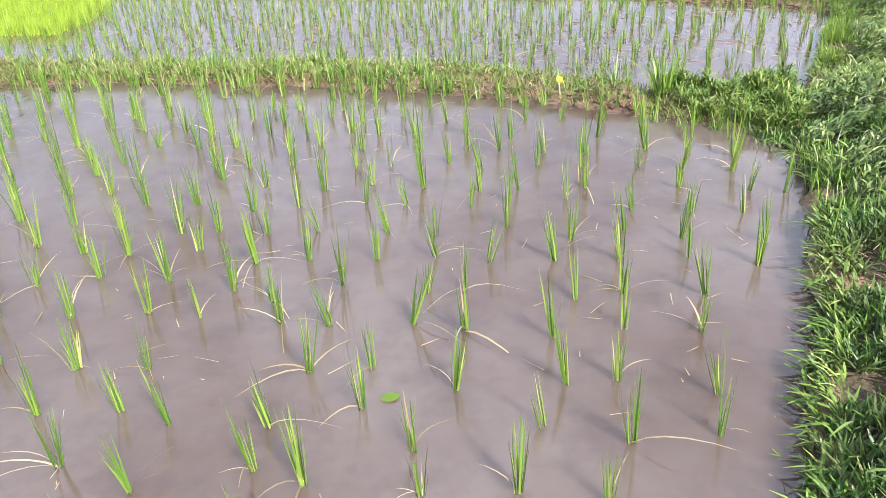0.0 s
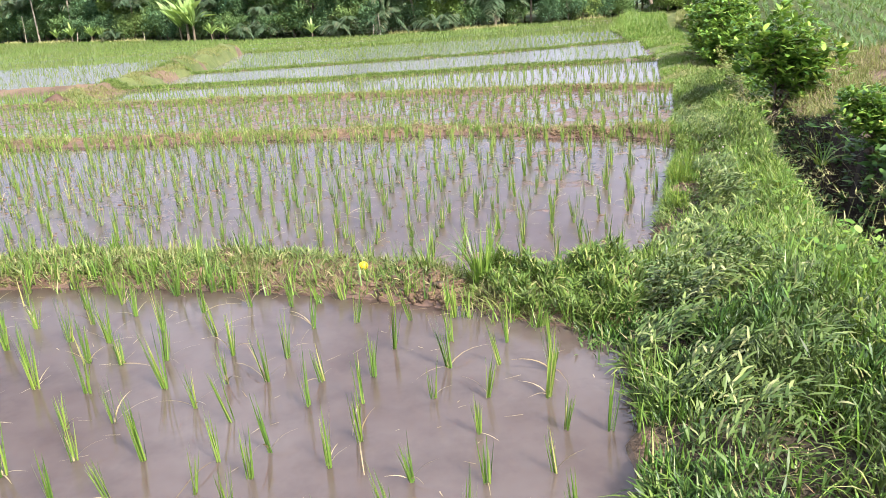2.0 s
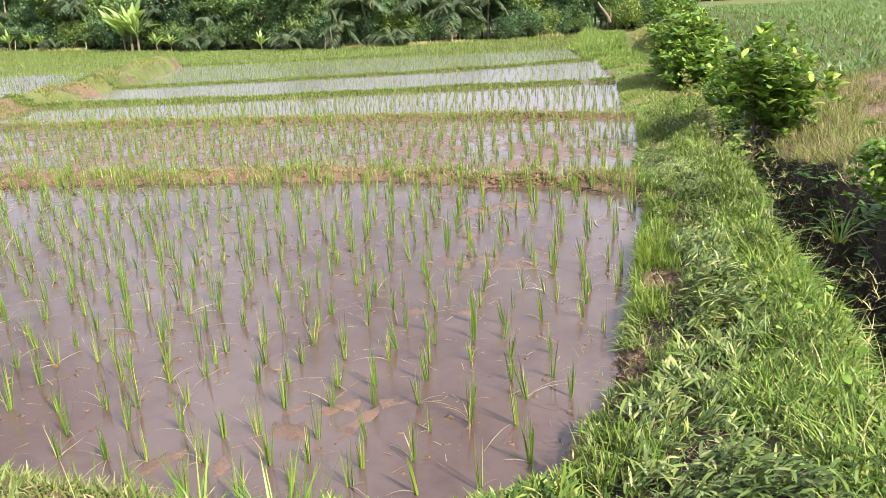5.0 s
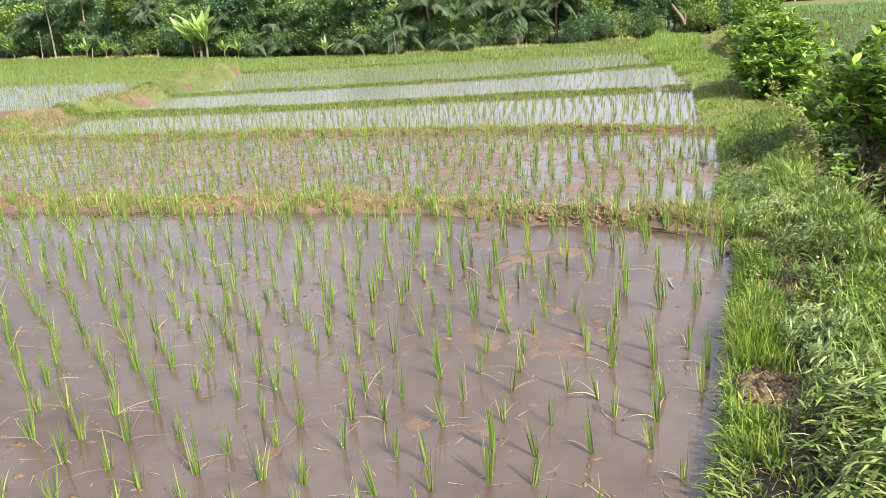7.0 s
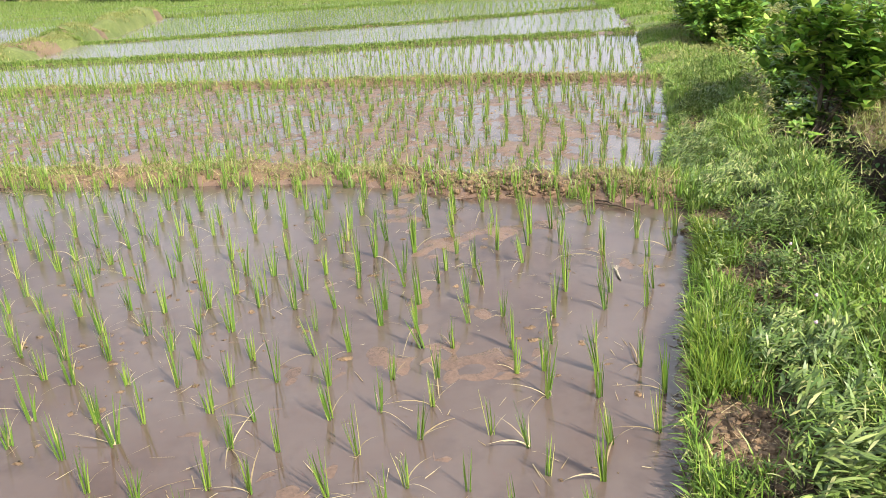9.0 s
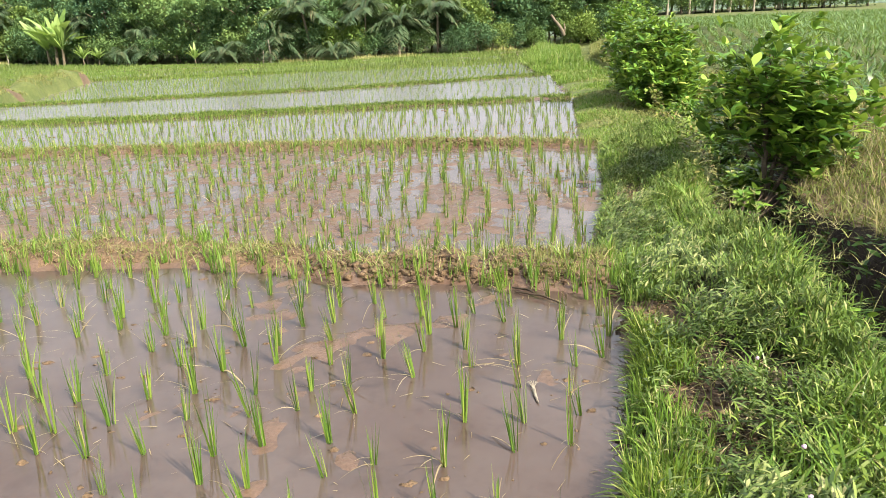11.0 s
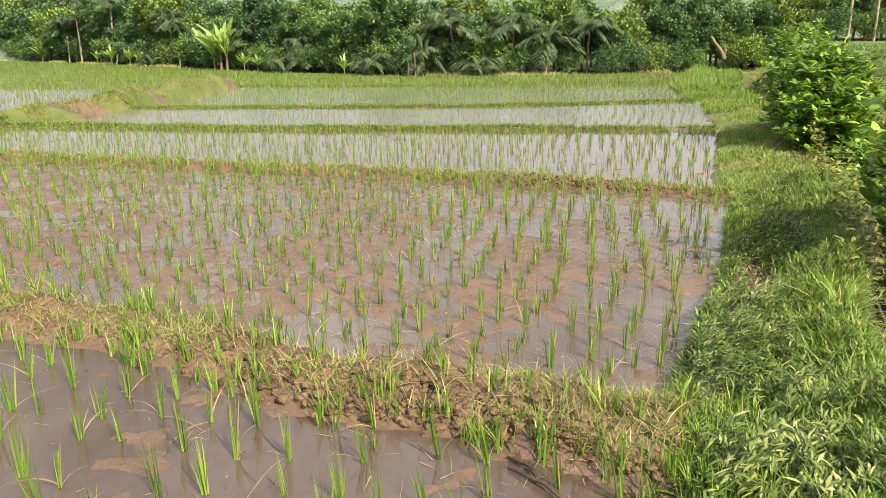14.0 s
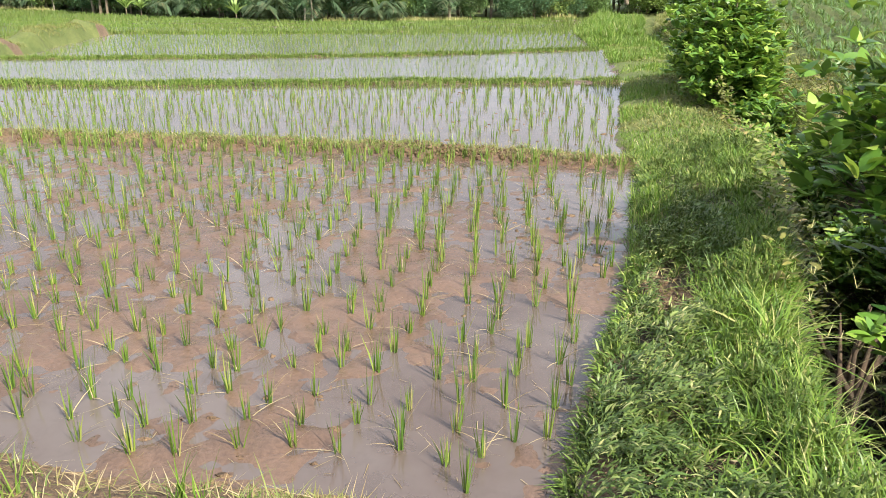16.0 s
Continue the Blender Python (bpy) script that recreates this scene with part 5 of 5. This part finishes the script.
def tuft(r, x, y, n, size, width, lean, droop, material, label, z=None):
    a = r.uniform(0, 6.28, n)
    q = 0.05 * np.sqrt(r.uniform(0, 1, n))
    base = np.stack([q * np.cos(a), q * np.sin(a), np.full(n, -0.02)], 1)
    v, f = blades(base, size * r.uniform(0.5, 1.05, n), width * r.uniform(0.7, 1.2, n), a + r.normal(0, 0.4, n), np.abs(r.normal(lean, 0.2, n)), np.abs(r.normal(droop, 0.2, n)), 6, "blade", 0.6)
    return thing("grass_tuft", quads("grass_tuft", v, f, material), label, "grass tuft", "tall grass tufts", m=pose(x, y, height(x, y) if z is None else z))


def build_small():
    r = np.random.default_rng(31)
    # the yellow ball on the first cross bund
    yellow = soil_mat("yellow_skin", [(0.3, (0.75, 0.52, 0.01)), (0.7, (0.85, 0.64, 0.02))], 20.0, 150.0, 0.4, 0.001)
    ball = lump_mesh("yellow_fruit", r, 0.029, yellow, 0.95, 0.03)
    thing("yellow_fruit", ball, "small round yellow fruit lying on the grassy bund", "fruit", m=pose(0.91, 5.15, max(height(0.91, 5.15), 0.02) + 0.026))
    # tall grass tufts
    tuft(r, 1.60, 4.95, 60, 0.42, 0.009, 0.12, 0.15, LUSH, "tall upright green grass tuft beside the notch of the bund")
    tuft(r, 1.30, 5.15, 26, 0.34, 0.007, 0.3, 0.5, LUSH, "arching green grass tuft on the cross bund")
    tuft(r, 5.40, 8.35, 30, 0.55, 0.012, 0.45, 0.7, LUSH, "long arching grass tuft at the edge of the ditch", -0.3)
    tuft(r, 6.22, 12.95, 46, 0.60, 0.011, 0.4, 0.65, LUSH, "long arching grass tuft at the edge of the ditch", -0.6)
    tuft(r, 2.95, 4.1, 60, 0.36, 0.012, 0.4, 0.4, LUSH, "broad-bladed bright green grass clump on the bund")
    tuft(r, 3.2, 4.6, 60, 0.34, 0.013, 0.5, 0.4, LUSH, "broad-bladed bright green grass clump on the bund")
    tuft(r, 3.98, 8.35, 60, 0.24, 0.007, 0.15, 0.25, LUSH, "dense fresh grass tuft at the edge of the water")
    tuft(r, 4.14, 8.8, 60, 0.24, 0.007, 0.15, 0.25, LUSH, "dense fresh grass tuft at the edge of the water")
    tuft(r, 4.5, 9.75, 50, 0.24, 0.007, 0.15, 0.25, LUSH, "dense fresh grass tuft at the edge of the water")
    tuft(r, 6.45, 16.0, 60, 0.3, 0.008, 0.15, 0.25, LUSH, "dense fresh grass tuft at the edge of the water")
    # small pink flower heads among the blades of the bund
    pink = soil_mat("pink_petal", [(0.3, (0.50, 0.30, 0.42)), (0.7, (0.66, 0.48, 0.58))], 60.0, 200.0, 0.6, 0.001)
    head = lump_mesh("flower", r, 0.008, pink, 0.95, 0.5)
    for x, y in ((4.41, 8.47), (4.29, 8.25), (4.45, 8.0), (4.62, 9.1)):
        z = height(x, y)
        flower = tagged(new("wild_flower"), "small round pink wild flower among the blades of the bund", "flower", "wild flowers")
        flower.matrix_basis = pose(x, y, z)
        part("stem", quads("stem", *limb([(0, 0, 0), (0.01, 0, 0.1), (0, 0.01, 0.2)], [0.0016, 0.0014, 0.001], 4), LUSH, True), flower)
        part("flower", head, flower).matrix_basis = pose(0, 0.01, 0.205)
    # an uprooted stump, sticks and a floating leaf in the paddies
    stub = thing("uprooted_stub", quads("uprooted_stub", *limb([(0, 0, 0), (0.0, -0.12, 0.012), (0.01, -0.24, 0.008)], [0.018, 0.013, 0.006], 7), PALE_BARK, True),
                 "pale uprooted stub with roots lying in the mud", "stub", m=pose(3.85, 9.62, -0.434, 0, 0, -8) @ Matrix.Scale(0.55, 4))
    for a in np.linspace(0, 3.1, 6):
        part("root", quads("root", *limb([(0, 0, 0.005), (0.03 * math.cos(a), 0.05 + 0.03 * math.sin(a), 0.03), (0.05 * math.cos(a), 0.09 + 0.03 * math.sin(a), 0.015)], [0.006, 0.004, 0.002], 4), PALE_BARK, True), stub)
    for x, y, z, le, a in ((4.05, 10.83, -0.425, 0.38, -50), (4.6, 10.95, -0.40, 0.3, 30), (4.05, 10.9, -0.425, 0.22, -55)):
        v, f = limb([(0, 0, 0), (le * 0.5, 0.02, 0.012), (le, -0.01, 0.004)], [0.006, 0.008, 0.003], 6)
        thing("stick", quads("stick", v, f, ROOT, True), "thin brown stick floating by the bund", "stick", "floating sticks", m=pose(x, y, z, 0, 0, a))
    v, f = blades(np.array([[0, 0, 0.004]]), 0.06, 0.045, 0.4, 1.52, 0.02, 4, "leaf")
    thing("floating_leaf", quads("floating_leaf", v, f, WEED), "small round green leaf floating on the water", "leaf", m=pose(0.25, 1.71, 0.002))
    # clods on the banks and mud lumps standing out of the shallow water
    wet = soil_mat("wet_clay", [(0.3, (0.085, 0.05, 0.03)), (0.7, (0.17, 0.105, 0.065))], 8.0, 60.0, 0.6, 0.01, 0.3)
    kinds = [lump_mesh("clod", r, 1.0, wet, 0.45, 0.9) for _ in range(6)]
    spots = []
    for _ in range(90):
        x = r.uniform(2.9, 4.4)
        spots.append((x, float(far_edge(1, x)) + r.uniform(-0.04, 0.32), r.uniform(0.008, 0.022)))
    for _ in range(60):
        x = r.uniform(0.95, 1.75)
        spots.append((x, float(far_edge(0, x)) + r.uniform(-0.03, 0.3), r.uniform(0.008, 0.02)))
    for i, (x, y, q) in enumerate(spots):
        z = max(height(x, y), -0.437 if y < 11.2 and y > 6 else -9)
        thing("clod", kinds[i % 6], "dark wet clod of clay", "clod", "clods of clay", m=pose(x, y, z, 0, 0, r.uniform(0, 360)) @ Matrix.Scale(q, 4))
    # roots under the shrub, a low twig and a fern at the edge of the ditch
    roots = tagged(new("exposed_roots"), "brown gnarled roots exposed in the wall of the ditch", "roots")
    roots.matrix_basis = pose(6.78, 13.05, -1.32)
    for i in range(9):
        b, q = r.normal(0, 0.09, 2), r.normal(0, 0.07, 2)
        pts = [(b[0], b[1], -0.15), (b[0] * 0.6 + 0.05, b[1] * 0.5 + 0.1, 0.3), (0.16 + q[0] * 1.5, 0.3 + q[1], 0.5), (0.34 + q[0] * 3, 0.5 + q[1] * 2, 0.66)]
        part("root", quads("root", *limb(pts, [0.024 + 0.02 * r.uniform(0, 1), 0.02, 0.013, 0.006], 6), ROOT, True), roots)
    twig = tagged(new("leafy_twig"), "low twig with large yellow-green leaves over the ditch", "twig")
    twig.matrix_basis = pose(6.72, 12.95, -0.55)
    part("stem", quads("stem", *limb([(0.2, 0.35, -0.25), (0.1, 0.15, -0.05), (-0.03, -0.02, 0.04)], [0.008, 0.006, 0.003], 5), BARK, True), twig)
    v, f = rosettes(r, np.array([(0, 0, 0.04), (0.07, 0.08, 0.0), (0.12, 0.02, -0.08), (0.1, 0.16, -0.02), (-0.05, 0.02, 0.02), (0.16, 0.1, 0.06), (0.2, 0.02, -0.14)]), 1, 7, (0.02, 0.02, 0.02), 0.13)
    for one in v.reshape(-1, 10, 3):
        part("leaf", quads("leaf", one, f[:4], SHRUB), twig)
    t = np.linspace(0.1, 1, 14)
    mid = np.stack([0.2 * t, -0.08 * t, 0.1 * t - 0.12 * t * t], 1)
    v, f = blades(np.repeat(mid, 2, 0), np.repeat(0.07 * np.sin(np.pi * (0.75 * t + 0.2)), 2), 0.014, np.tile([1.2, -2.0], 14), 1.3, 0.3, 2, "leaf")
    thing("fern", quads("fern", *join([(v, f), limb(mid[::3], np.linspace(0.003, 0.001, 5), 4)]), LUSH), "light green fern frond at the edge of the ditch", "fern", m=pose(6.1, 12.72, -0.56))
    # bleached poles and a fallen trunk at the edge of the wood
    for x, h, a in ((-30.5, 1.2, 6), (-27.6, 1.0, -4), (-46, 3.2, 3), (-33.5, 1.2, -8), (-37.5, 1.2, 10), (-2.2, 1.5, 2), (-1.6, 1.8, -2)):
        v, f = limb([(0, 0, -0.1), (0.05, 0, h * 0.5), (0, 0, h)], [0.06, 0.05, 0.04], 7)
        thing("bleached_pole", quads("bleached_pole", v, f, PALE_BARK, True), "bleached bare pole standing before the wood", "pole", "bare poles", m=pose(x, wood_line(x) - 1.2, height(x, wood_line(x) - 1.2), 0, a, 0))
    v, f = limb([(0.25, 0, -0.4), (0.1, 0, 0.0), (-0.2, 0, 0.45), (-0.62, 0.05, 0.95), (-0.85, 0.1, 1.3), (-0.92, 0.1, 1.36)], [0.17, 0.15, 0.14, 0.11, 0.1, 0.04], 8)
    v2, f2 = limb([(0.3, 0.1, -0.4), (0.34, 0.1, 0.3), (0.28, 0.1, 0.62)], [0.1, 0.08, 0.04], 7)
    v, f = join([(v, f), (v2, f2)])
    thing("dead_trunk", quads("dead_trunk", v, f, BARK, True), "bleached dead trunk leaning at the end of the bund", "dead trunk", m=pose(17.9, 56, max(height(18.0, 56), -0.2)) @ Matrix.Scale(0.75, 4))


build_small()
